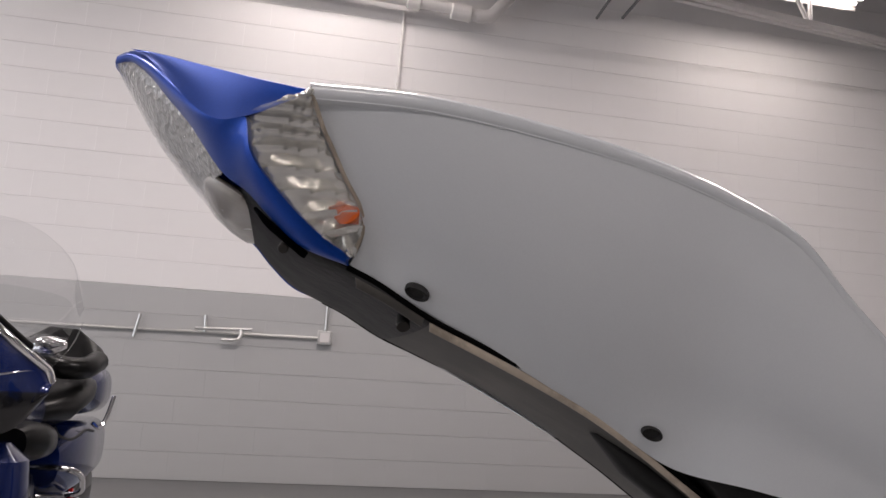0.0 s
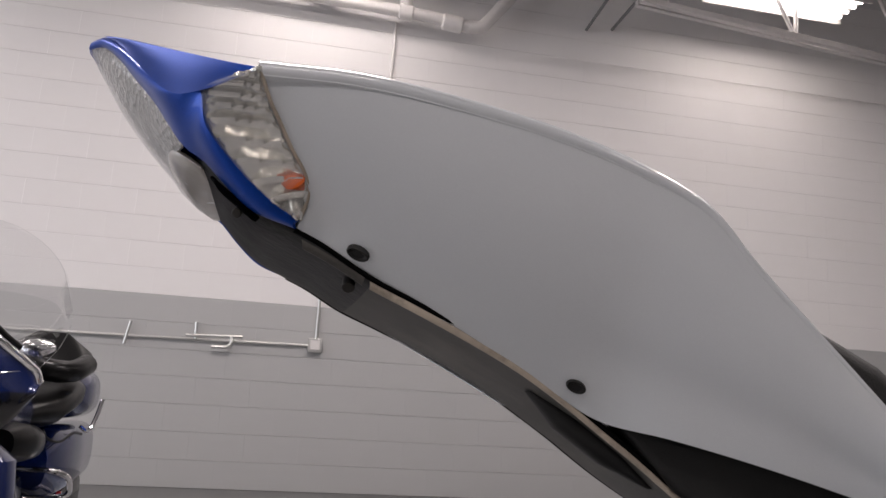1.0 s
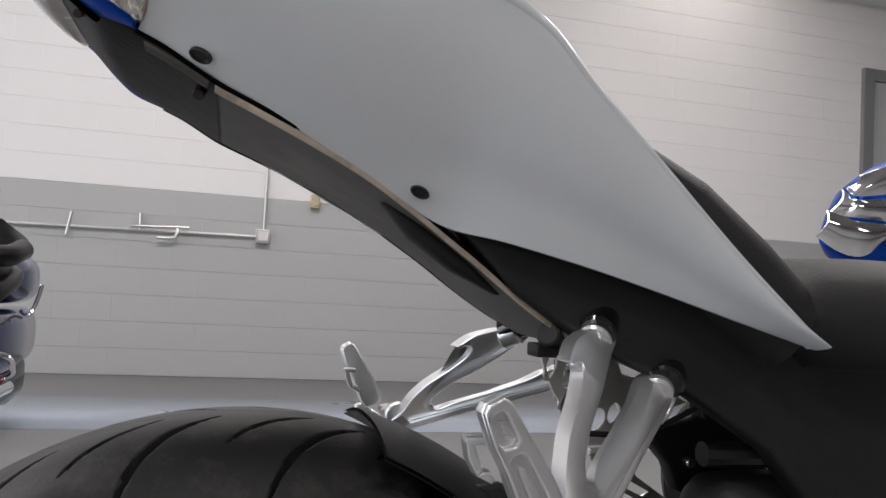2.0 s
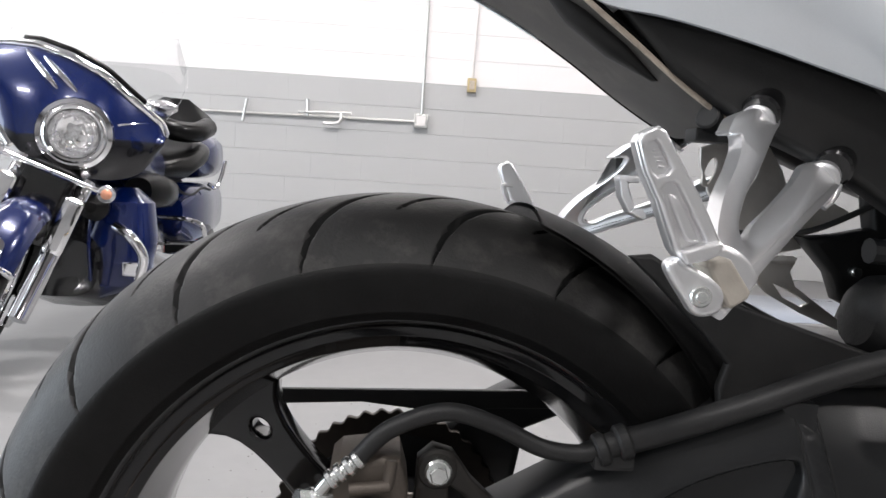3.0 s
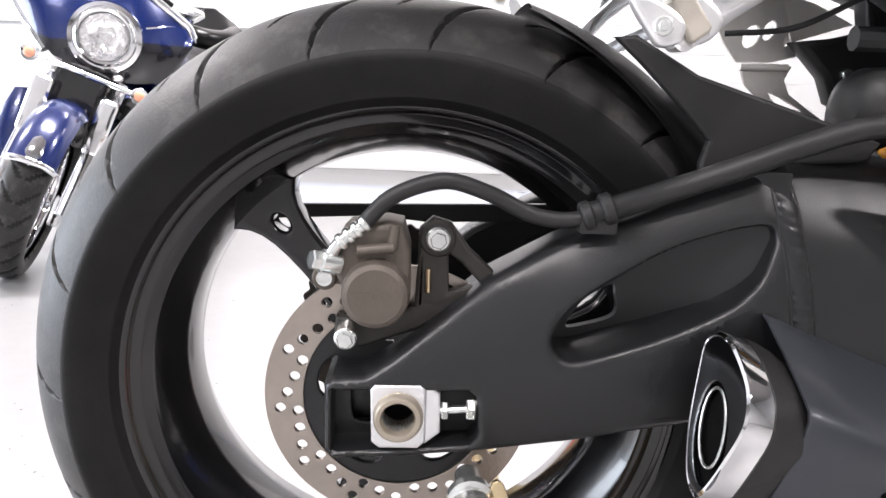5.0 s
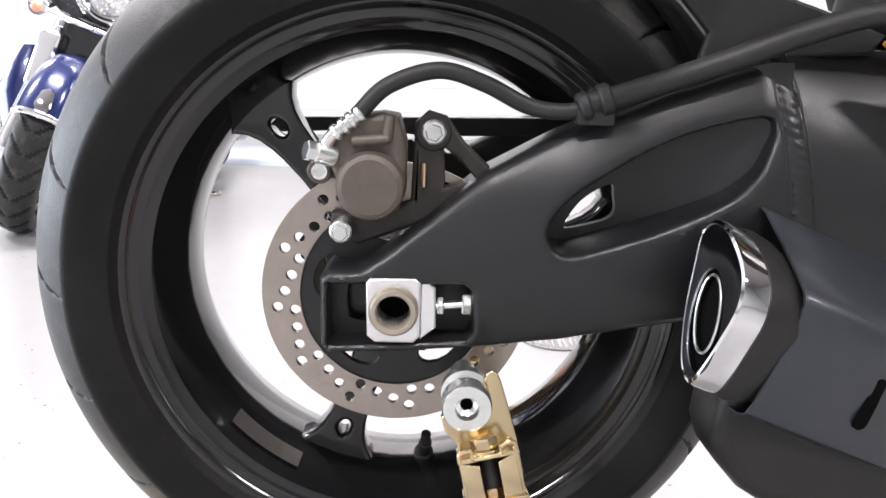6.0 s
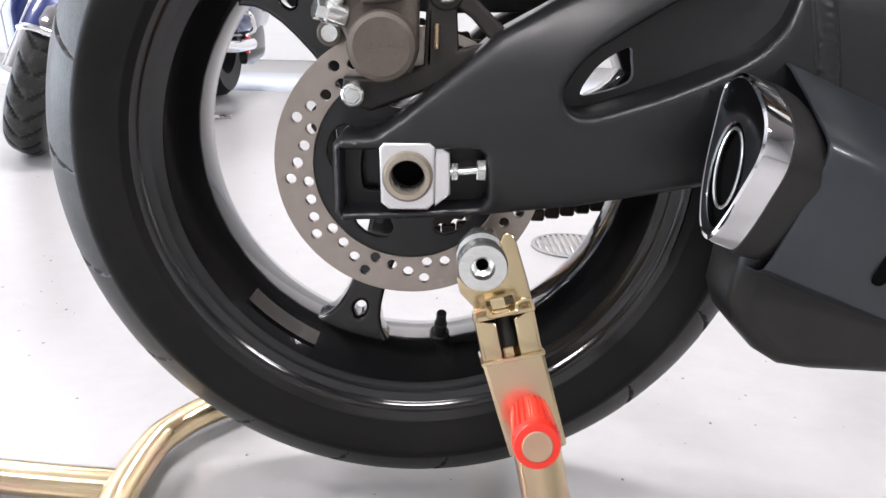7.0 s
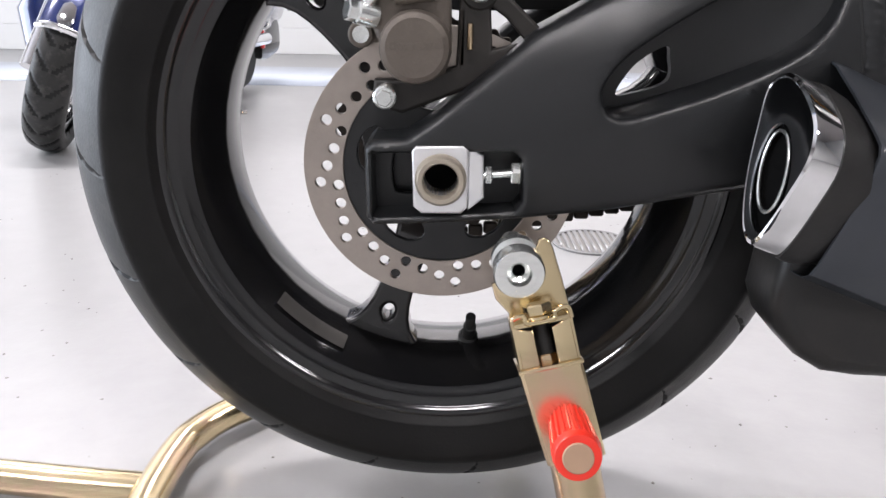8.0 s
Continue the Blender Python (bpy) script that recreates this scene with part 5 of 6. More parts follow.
part("hose_fitting", join(tube([(-0.053, -0.125, 0.481), (-0.046, -0.127, 0.491), (-0.038, -0.126, 0.497), (-0.028, -0.125, 0.505)], 0.0048, 12, 12), *[rod((-0.046 + 0.0055 * k, -0.126, 0.4905 + 0.0045 * k), (-0.0425 + 0.0055 * k, -0.126, 0.4935 + 0.0045 * k), 0.0068, 16) for k in range(4)]), "zinc", bike, "crimped steel hose fitting")
HOSE = [(-0.03, -0.125, 0.504), (-0.008, -0.124, 0.526), (0.028, -0.122, 0.538), (0.061, -0.121, 0.53), (0.094, -0.12, 0.515), (0.122, -0.12, 0.512), (0.142, -0.121, 0.518)]
part("brake_hose", tube(HOSE, 0.0062, 60, 14), "rubber", bike, "black rubber brake hose")
part("hose_sleeve", tube([(0.136, -0.121, 0.517), (0.178, -0.123, 0.531), (0.24, -0.125, 0.554), (0.28, -0.126, 0.57), (0.33, -0.126, 0.586), (0.37, -0.126, 0.589), (0.405, -0.126, 0.58), (0.436, -0.124, 0.553), (0.45, -0.12, 0.5)], 0.0088, 70, 14), "rubber", bike, "thick black hose sleeve")
part("hose_clip", join(rod((0.13, -0.121, 0.514), (0.138, -0.121, 0.517), 0.0115), rod((0.144, -0.121, 0.5195), (0.153, -0.121, 0.5225), 0.0125), box((0.128, -0.128, 0.503), (0.156, -0.112, 0.514), 0.003)), "rubber", bike, "rubber hose clip")
part("hose_end", join(rod((0.43, -0.126, 0.562), (0.437, -0.126, 0.55), 0.0085), hexhead((0.437, -0.126, 0.552), (0.442, -0.126, 0.54), 0.009)), "zinc", bike)
part("reservoir_tube", tube([(0.358, -0.1, 0.569), (0.388, -0.1, 0.565), (0.436, -0.1, 0.556)], lambda u: 0.0046 * min(1, 0.35 + u * 8), 24, 12), "orange", bike, "orange brown tube")
part("heel_guard", plate([(0.347, 0.551), (0.347, 0.557), (0.35, 0.56), (0.356, 0.561), (0.376, 0.557), (0.414, 0.541), (0.468, 0.518), (0.495, 0.479), (0.374, 0.488)], -0.146, -0.142, 0.001, holes=[[(0.369, 0.546), (0.372, 0.548), (0.375, 0.546), (0.388, 0.517), (0.384, 0.515)], [(0.39, 0.537), (0.393, 0.538), (0.396, 0.536), (0.409, 0.509), (0.405, 0.507)], [(0.412, 0.529), (0.414, 0.53), (0.418, 0.528), (0.43, 0.503), (0.426, 0.501)]]), "stop_plate", bike, "pale slotted metal heel guard")

# ---- silencer ----
C0 = Vector((0.213, -0.203, 0.394))
AXN = Vector((0.92, 0.13, -0.37)).normalized()   # runs forward, down and in
UP = Vector((0.24, 0.0, 0.97))
SD = Vector((0.13, -0.99, 0.0))


FACE = [(-0.046, 0.047), (-0.036, 0.0535), (-0.02, 0.052), (0.0, 0.042), (0.016, 0.03), (0.024, 0.017), (0.026, 0.003), (0.021, -0.018), (0.015, -0.038), (0.008, -0.053), (0.0, -0.056), (-0.012, -0.05), (-0.025, -0.031), (-0.035, -0.008), (-0.043, 0.02), (-0.0475, 0.038)]


def section(t, s, n=64, lift=0.0):
    """The tip's rounded outline t metres along the axis, scaled by s."""
    c = C0 + AXN * t
    return [c + SD * (-0.012 + (p.x + 0.012) * s) + UP * (p.y * s + lift) for p in spline([(a, b, 0) for a, b in FACE], n, True)]


def shield_ring(t, grow, thin=0.0):
    """The angular shield section, open below, t metres along the axis."""
    side = [(-0.095, 0.066), (-0.075, 0.0745), (-0.058, 0.0757), (-0.05, 0.073), (-0.02, 0.0565), (0.014, 0.0365), (0.0205, 0.032), (0.0238, 0.026), (0.0245, 0.015), (0.022, -0.012), (0.0145, -0.05), (0.011, -0.0585), (0.004, -0.0625), (-0.02, -0.063)]
    c = C0 + AXN * t
    return [c + SD * ((x + 0.03) * grow - 0.03 - thin) + UP * (z * grow - thin * 0.4) for x, z in side]


STEPS = (0.046, 0.048, 0.1, 0.16, 0.24, 0.34)
outer = [shield_ring(t, 1.0 + 0.25 * (t - 0.045), 0.001 if k == 0 else 0) for k, t in enumerate(STEPS)]
inner = [shield_ring(t, 1.0 + 0.25 * (t - 0.045), 0.003) for t in STEPS]
silencer = part("silencer", join(loft(outer, False, False), loft(inner, False, False), loft([outer[0], inner[0]], False, False)), "muffler", bike, "dark grey painted silencer shield", 28)
part("end_cap", loft([section(0.0205, 0.97), section(0.021, 1.02), section(0.028, 1.03), section(0.04, 1.0), section(0.05, 0.93), section(0.3, 0.9)]), "muffler_black", silencer, "black end section")
def mouth(t, wide, high, cx=-0.006, cy=-0.012, n=64):
    """An upright leaning oval t metres along the axis, its points facing those of section()."""
    c, pts = C0 + AXN * t, []
    for p in spline([(a, b, 0) for a, b in FACE], n, True):
        a = math.atan2(p.y - cy, p.x + 0.3 * (p.y - cy) - cx)
        x, z = wide * math.cos(a), high * math.sin(a)
        pts.append(c + SD * (cx + x - 0.3 * z) + UP * (cy + z))
    return pts


part("tip_face", loft([mouth(0.007, 0.0195, 0.0335), mouth(0.002, 0.0198, 0.034), mouth(0.0012, 0.0203, 0.0345), mouth(0.0009, 0.0215, 0.0358), section(0.0006, 0.925)], False), "shaded_chrome", silencer, "polished face of the tip, dark reflections put in its colour")
part("chrome_tip", loft([section(0.001, 0.91), section(0.0, 0.94), section(0.0012, 0.985), section(0.004, 1.0), section(0.021, 1.0), section(0.022, 0.96)], False), "chrome", silencer, "polished chrome exhaust tip")
part("tip_inside", loft([mouth(0.0068, 0.0197, 0.0337), mouth(0.012, 0.019, 0.033), mouth(0.034, 0.017, 0.03)], True), "dark", silencer)
ring_o = mouth(0.0025, 0.0145, 0.0255, -0.0075, -0.0075, 48)
ring_o.append(ring_o[0])
part("outlet_rim", tube(ring_o, 0.0012, 80, 8), "zinc", silencer)
part("outlet_pipe", loft([mouth(t, 0.0145, 0.0255, -0.0075, -0.0075) for t in (0.0025, 0.033)], False), "dark", silencer)
part("inner_chamber", box((0.3, -0.13, 0.25), (0.6, -0.02, 0.34), 0.012), "muffler_black", silencer)
part("lower_chamber", plate([(0.234, 0.32), (0.231, 0.287), (0.238, 0.268), (0.256, 0.248), (0.275, 0.2365), (0.3, 0.233), (0.4, 0.229), (0.6, 0.23), (0.6, 0.33), (0.3, 0.36), (0.245, 0.345)], -0.19, -0.125, 0.014, steps=4), "muffler_black", silencer, "black lower exhaust chamber")
# slot not cut through: its shade is a slightly raised near-black patch
q = C0 + AXN * 0.124
slot = [[q + AXN * (0.005 * math.cos(a)) + UP * (-0.02 + 0.02 * math.copysign(abs(math.sin(a)) ** 0.25, math.sin(a)) ) + SD * (0.0202 + d + 0.0028 * math.sin(a)) for a in (2 * math.pi * k / 24 for k in range(24))] for d in (-0.004, 0.0022)]
part("shield_slot", loft(slot), "dark", silencer)

# ---- bobbin and paddock stand ----
part("stand_bobbin", lathe([(0.004, -0.17), (0.0045, -0.192), (0.0075, -0.1945), (0.0085, -0.2), (0.0165, -0.2), (0.0175, -0.198), (0.0175, -0.186), (0.013, -0.184), (0.013, -0.176), (0.0175, -0.174), (0.0175, -0.166), (0.01, -0.164), (0.01, -0.135)], (0.054, 0, 0.314), "y", 40), "zinc", swingarm, "turned aluminium stand bobbin")
# the bore's shaded depth is a near-black disc
part("bobbin_bore", lathe([(0.0, -0.188), (0.0046, -0.188)], (0.054, 0, 0.314), "y", 16), "dark", swingarm)
stand = thing("paddock_stand", (-0.2, 0, 0), "yellow zinc plated tubular rear paddock stand with red caps", "paddock stand")
TILT = Matrix.Translation((0.072, -0.185, 0.29)) @ Matrix.Rotation(radians(-15), 4, "X") @ Matrix.Rotation(radians(-13), 4, "Y")


def upright(side):
    """One lifting arm: hook plate, clamp, bolt, square tube and capped knob."""
    def put(name, me, material, label="", parent=stand):
        me.transform(TILT)
        if side > 0:
            me = mirror_y(me)
        return part(name, me, material, parent, label)
    hook = put("hook_plate", plate([(-0.032, 0.018), (-0.0315, 0.007), (-0.0245, -0.0045), (-0.0235, -0.03), (0.0175, -0.034), (0.0178, -0.008), (0.0167, 0.012), (0.0148, 0.034), (0.0135, 0.0395), (0.0105, 0.0424), (0.0065, 0.0417), (0.0035, 0.037), (-0.003, 0.022), (-0.012, 0.014), (-0.024, 0.019)], 0.0, 0.007, 0.0012), "gold", "yellow zinc hook plate")
    put("clamp", join(
        plate([(-0.0255, -0.0395), (-0.0245, -0.011), (-0.0125, -0.0145), (-0.0125, -0.0395)], -0.0275, -0.024, 0.001),
        plate([(0.0, -0.0395), (0.0, -0.0145), (0.0137, -0.0095), (0.0143, -0.0395)], -0.0275, -0.024, 0.001),
        box((-0.0262, -0.0275, -0.0415), (-0.0228, 0.002, -0.0065), 0.001),
        box((0.0115, -0.0275, -0.0415), (0.0148, 0.002, -0.0065), 0.001),
        box((-0.0262, -0.0285, -0.0115), (0.0148, 0.002, -0.0078), 0.0012)), "gold", parent=hook)
    put("clamp_lip", tube([(-0.0255, -0.0275, -0.0105), (-0.0245, -0.0285, -0.0045), (-0.017, -0.029, -0.0035), (-0.015, -0.029, -0.009), (0.002, -0.029, -0.009), (0.0045, -0.029, -0.004), (0.0125, -0.0285, -0.003), (0.0142, -0.0275, -0.0105)], 0.0016, 50, 8), "gold", parent=hook)
    put("bolt_washer", rod((-0.0062, -0.017, -0.0085), (-0.0062, -0.017, -0.0062), 0.0118, 28, 0.0006), "gold", parent=hook)
    put("clamp_bolt", hexhead((-0.0062, -0.017, -0.0065), (-0.0062, -0.017, 0.0015), 0.0098), "gold", parent=hook)
    put("bolt_shank", rod((-0.006, -0.014, -0.034), (-0.006, -0.014, -0.0115), 0.0062), "black_plastic", parent=hook)
    put("bolt_nut", hexhead((-0.006, -0.016, -0.043), (-0.006, -0.016, -0.033), 0.0072), "gold", parent=hook)
    put("inner_sleeve", box((-0.0228, -0.006, -0.04), (0.0115, -0.002, -0.011), 0.001), "black_plastic", parent=hook)
    rect = lambda x0, x1, y0, y1, z: [Vector((x0 + 0.002, y0, z)), Vector((x1 - 0.002, y0, z)), Vector((x1, y0 + 0.002, z)), Vector((x1, y1, z)), Vector((x0, y1, z)), Vector((x0, y0 + 0.002, z))]
    body = put("square_tube", loft([rect(-0.0268, 0.0153, -0.0285, 0.012, -0.0405), rect(-0.024, 0.0168, -0.0285, 0.012, -0.075), rect(-0.0212, 0.0183, -0.0285, 0.012, -0.106)]), "gold")
    put("tube_lip", box((-0.0278, -0.0298, -0.0418), (0.0163, 0.012, -0.0388), 0.001), "gold", parent=body)
    ridges = []
    for k in range(132):
        a = 2 * math.pi * k / 132
        ridges.append((0.0146 + 0.0013 * (1 if (k // 3) % 2 else -0.3), a))
    knob = []
    for y, q in ((-0.0285, 0.86), (-0.032, 0.88), (-0.06, 0.98), (-0.064, 0.99), (-0.0645, 1.04), (-0.0685, 1.04), (-0.0705, 0.98), (-0.0708, 0.7)):
        plain = y < -0.0642
        knob.append([Vector((-0.002 + 0.065 * (y + 0.03) + (0.0146 if plain else r) * q * math.cos(a), y, -0.0805 + 0.18 * (y + 0.03) + (0.0146 if plain else r) * q * math.sin(a))) for r, a in ridges])
    put("red_knob", loft(knob), "red_knob", "ridged red plastic knob", body)
    put("knob_disc", rod((-0.0047, -0.0722, -0.0878), (-0.0047, -0.069, -0.0878), 0.0098, 28), "knob_tan", parent=body)


upright(-1)
upright(1)
LEG = [(0.094, 0.208, 0.195), (0.102, 0.216, 0.16), (0.111, 0.228, 0.115), (0.116, 0.238, 0.06), (0.085, 0.24, 0.022), (0.0, 0.24, 0.02), (-0.1, 0.2, 0.02), (-0.18, 0.152, 0.023), (-0.23, 0.104, 0.025), (-0.254, 0.075, 0.026), (-0.27, 0.044, 0.026), (-0.277, 0.02, 0.026)]
part("leg_tube", tube([(x, -y, z) for x, y, z in LEG[:6]] + [(-0.1, -0.218, 0.02), (-0.18, -0.185, 0.023), (-0.232, -0.152, 0.025), (-0.262, -0.122, 0.026), (-0.277, -0.088, 0.026), (-0.28, -0.03, 0.026)] + [(x, y, z) for x, y, z in reversed(LEG)], 0.0175, 190, 20), "gold", stand, "one bent tube forming both legs")
part("handle_tube", tube([(-0.278, -0.05, 0.022), (-0.36, -0.042, 0.022), (-0.45, -0.031, 0.022), (-0.75, -0.005, 0.03)], 0.0172, 40, 18), "gold", stand)

# ---- touring motorcycle, parked behind and leaning on its side stand ----
tourer = thing("touring_motorcycle", (-1.2, 2.4, 0), "dark blue touring motorcycle with chrome headlight, leaning on its stand", "motorcycle")
SCALE = 0.876
LEAN_F = Matrix.Translation((-1.28, 1.665, 0)) @ Matrix.Rotation(radians(15), 4, "Z") @ Matrix.Rotation(radians(22), 4, "Y") @ Matrix.Scale(SCALE, 4)
XF.append(LEAN_F)  # x: the machine's left, y: to its rear, z: up along its lean
fw = part("front_wheel", lathe([(0.2, -0.04), (0.23, -0.045), (0.245, -0.04), (0.245, 0.04), (0.23, 0.045), (0.2, 0.04), (0.19, 0)], (0, 0, 0.32), "x", 64, True), "chrome", tourer, "chrome front rim")
prof = [(0.235, -0.05), (0.255, -0.064), (0.275, -0.066), (0.297, -0.056), (0.311, -0.036), (0.318, 0), (0.311, 0.036), (0.297, 0.056), (0.275, 0.066), (0.255, 0.064), (0.235, 0.05)]
fine = spline([(r, h, 0) for r, h in prof], 40)
base = lathe([(p.x, p.y) for p in fine], (0, 0, 0.32), "x", 360)
n = len(fine)
for k in range(360):
    for j in range(n):
        v = base.vertices[k * n + j]
        h = fine[j].y
        d = (k + abs(h) * 220) % 15
        if d < 2.4 and 0.008 < abs(h) < 0.056:
            r = Vector((0, v.co.y, v.co.z - 0.32))
            v.co -= r.normalized() * 0.005
cut_front = [abs(math.hypot(v.co.y, v.co.z - 0.32) - fine[i % n].x) > 0.002 for i, v in enumerate(base.vertices)]
part("front_tyre", base, "tyre_tread", fw, "black touring tyre with slanting tread grooves", 50, fix=False)
base.materials.append(M["groove"])
base.polygons.foreach_set("material_index", [1 if sum(cut_front[v] for v in p.vertices) >= 2 else 0 for p in base.polygons])
arc = [radians(a) for a in np.linspace(25, 165, 26)]
fend = [[Vector((0.075 * u, -0.34 * (1 - 0.1 * abs(u) ** 3) * math.cos(a), 0.325 + 0.345 * (1 - 0.12 * abs(u) ** 3) * math.sin(a))) for u in np.linspace(-1, 1, 13)] for a in arc]
part("front_fender", join(loft(fend, False, False), loft([[v * 0.985 + Vector((0, 0, 0.004)) for v in r] for r in fend], False, False)), "blue_dark", tourer, "glossy dark blue front mudguard", fix=False)
part("fender_trim", tube([fend[0][j] + Vector((0, -0.004, 0)) for j in range(13)], 0.011, 30, 10), "chrome", tourer, "chrome mudguard edge trim")
part("fender_badge", blob([((0.0, -0.275, 0.555), (0.002, 0, 0), (0, 0, 0.002)), ((0.0, -0.282, 0.54), (0.02, 0, 0), (0, 0.008, 0.01)), ((0.0, -0.3, 0.5), (0.026, 0, 0), (0, 0.008, 0.012)), ((0.0, -0.315, 0.46), (0.002, 0, 0), (0, 0, 0.002))], 12), "chrome", tourer, "small chrome mudguard ornament")
for s in (-1, 1):
    part("fork_leg", tube([(s * 0.115, -0.03, 0.27), (s * 0.115, 0.05, 0.42), (s * 0.115, 0.12, 0.55)], 0.033, 3, 18, False), "chrome", tourer, "chrome lower fork leg")
    part("fork_tube", tube([(s * 0.115, 0.11, 0.53), (s * 0.115, 0.22, 0.78)], 0.028, 2, 18, False), "chrome", tourer)
    part("fork_cover", box((s * 0.115 - 0.034, 0.06, 0.5), (s * 0.115 + 0.034, 0.15, 0.72), 0.02, 3), "chrome", tourer, "chrome fork cover")
    part("indicator_bar", rod((s * 0.002, 0.12, 0.773), (s * 0.18, 0.13, 0.773), 0.011), "chrome", tourer)
    part("indicator", lathe([(0.0, 0.02), (0.024, 0.02), (0.031, 0.0), (0.032, -0.02), (0.029, -0.023), (0.019, -0.0205)], (s * 0.195, 0.137, 0.773), "y", 24), "chrome", tourer, "round chrome indicator housing")
    part("indicator_glass", lathe([(0.02, -0.0205), (0.017, -0.026), (0.01, -0.03), (0.0, -0.031)], (s * 0.195, 0.137, 0.773), "y", 24), "amber_glass", tourer, "orange indicator glass")
    part("caliper", box((s * 0.075 - 0.02, 0.08, 0.2), (s * 0.075 + 0.02, 0.18, 0.32), 0.015), "chrome", tourer)
part("steering_shroud", box((-0.09, 0.12, 0.5), (0.09, 0.26, 0.8), 0.03), "gloss_black", tourer)
H = Vector((0.009, 0.19, 0.927))
part("headlight_bezel", lathe([(0.086, 0.06), (0.128, 0.035), (0.135, 0.0), (0.129, -0.022), (0.114, -0.03), (0.109, -0.028), (0.106, -0.04), (0.098, -0.047), (0.091, -0.044), (0.088, -0.034), (0.086, -0.018)], H, "y", 64), "chrome", tourer, "wide chrome headlight surround")
part("headlight_bowl", lathe([(0.0, 0.02), (0.03, 0.016), (0.062, 0.002), (0.08, -0.014), (0.089, -0.032)], H, "y", 48), "bowl", tourer)
part("headlight_bulb", lathe([(0.0, -0.03), (0.009, -0.029), (0.015, -0.022), (0.017, -0.008), (0.017, 0.014)], H, "y", 24), "chrome", tourer, "chrome bulb cap")
part("headlight_glass", lathe([(0.089, -0.034), (0.07, -0.05), (0.035, -0.06), (0.0, -0.063)], H, "y", 48), "lens_clear", tourer, "clear round headlight glass")
# handlebar fairing: a wide shield whose lower edge rises to a point at each side
FAIR_X = [-0.44, -0.36, -0.25, -0.13, 0.0, 0.12, 0.2, 0.26, 0.292]
FAIR_LOW = [1.045, 0.948, 0.86, 0.787, 0.777, 0.8, 0.835, 0.895, 1.02]
FAIR_TOP = [1.11, 1.155, 1.19, 1.2, 1.19, 1.15, 1.128, 1.108, 1.07]


def on_fairing(x, z, off=0.0):
    """A point of the fairing's front face."""
    lo, hi = float(np.interp(x, FAIR_X, FAIR_LOW)), float(np.interp(x, FAIR_X, FAIR_TOP))
    v = min(1.0, max(0.0, (z - lo) / max(hi - lo, 1e-4)))
    return Vector((x, 0.195 + (1.0 if x < 0 else 1.5) * x * x + 0.04 * (1 - v) ** 2 + 0.11 * v * v - off, z))


rows = []
low_line, top_line = spline([(x, z, 0) for x, z in zip(FAIR_X, FAIR_LOW)], 60), spline([(x, z, 0) for x, z in zip(FAIR_X, FAIR_TOP)], 60)
for k in range(60):
    x = low_line[k].x
    lo, hi = low_line[k].y, top_line[k].y
    row = [on_fairing(x * 0.985, lo) + Vector((0, q, 0.012 * e)) for q, e in ((0.16, 1.6), (0.06, 1.0), (0.02, 0.3))]
    row += [on_fairing(x, lo + (hi - lo) * j / 22) for j in range(23)]
    row += [on_fairing(x, hi) + Vector((0, q, 0.02 * e)) for q, e in ((0.02, 0.1), (0.07, -0.1), (0.16, -0.6))]
    rows.append(row)
part("fairing", shell(rows, 0.004), "fairing_paint", tourer, "glossy dark blue fairing, black inner edge and dark reflections painted low", fix=False)
part("fairing_inside", blob([((-0.05, 0.33, 0.98), (0.2, 0, 0), (0, 0, 0.1)), ((-0.05, 0.4, 1.0), (0.27, 0, 0), (0, 0, 0.12)), ((-0.05, 0.47, 1.02), (0.2, 0, 0), (0, 0, 0.1))], 24), "leather", tourer)
for ax, az, bx, bz in ((-0.279, 1.141, -0.116, 1.054), (-0.211, 1.146, -0.052, 1.073)):
    line = [on_fairing(ax + (bx - ax) * f, az + (bz - az) * f, 0.003) for f in (0, 0.25, 0.5, 0.75, 1)]
    part("vent_strip", tube(line, lambda u: 0.004 + 0.008 * math.sin(math.pi * u) ** 0.6, 20, 8), "chrome", tourer, "chrome vent strip")
part("wing_line", tube([on_fairing(x, z, 0.002) for x, z in ((0.118, 1.022), (0.16, 1.05), (0.2, 1.074), (0.234, 1.086))], lambda u: 0.005 * (1 - 0.6 * u), 16, 8), "chrome", tourer, "thin chrome accent line")
trim = [on_fairing(x, float(np.interp(x, FAIR_X, FAIR_TOP)) - 0.012, 0.004) for x in np.linspace(-0.4, 0.285, 24)]
part("screen_trim", tube(trim, 0.017, 60, 12), "chrome", tourer, "chrome strip below the windscreen")
part("screen_gasket", tube([p + Vector((0, 0.03, 0.024)) for p in trim[3:-4]], 0.014, 50, 10), "leather", tourer)
part("fairing_trim", tube([on_fairing(x, z, 0.0) + Vector((-0.012, 0.02, -0.008)) for x, z in ((-0.43, 1.05), (-0.36, 0.95), (-0.25, 0.862), (-0.17, 0.805))], 0.018, 24, 12), "chrome", tourer, "chrome edge beside the fairing")
part("windscreen", panel([(-0.36, 0.37, 1.15), (-0.22, 0.33, 1.19), (-0.05, 0.31, 1.2), (0.12, 0.34, 1.165), (0.26, 0.4, 1.12)], [(-0.33, 0.5, 1.42), (-0.2, 0.48, 1.52), (-0.05, 0.47, 1.55), (0.12, 0.48, 1.5), (0.25, 0.52, 1.36)], 30, 12, (0, -0.05, 0.02), 0.004), "screen", tourer, "clear curved windscreen")
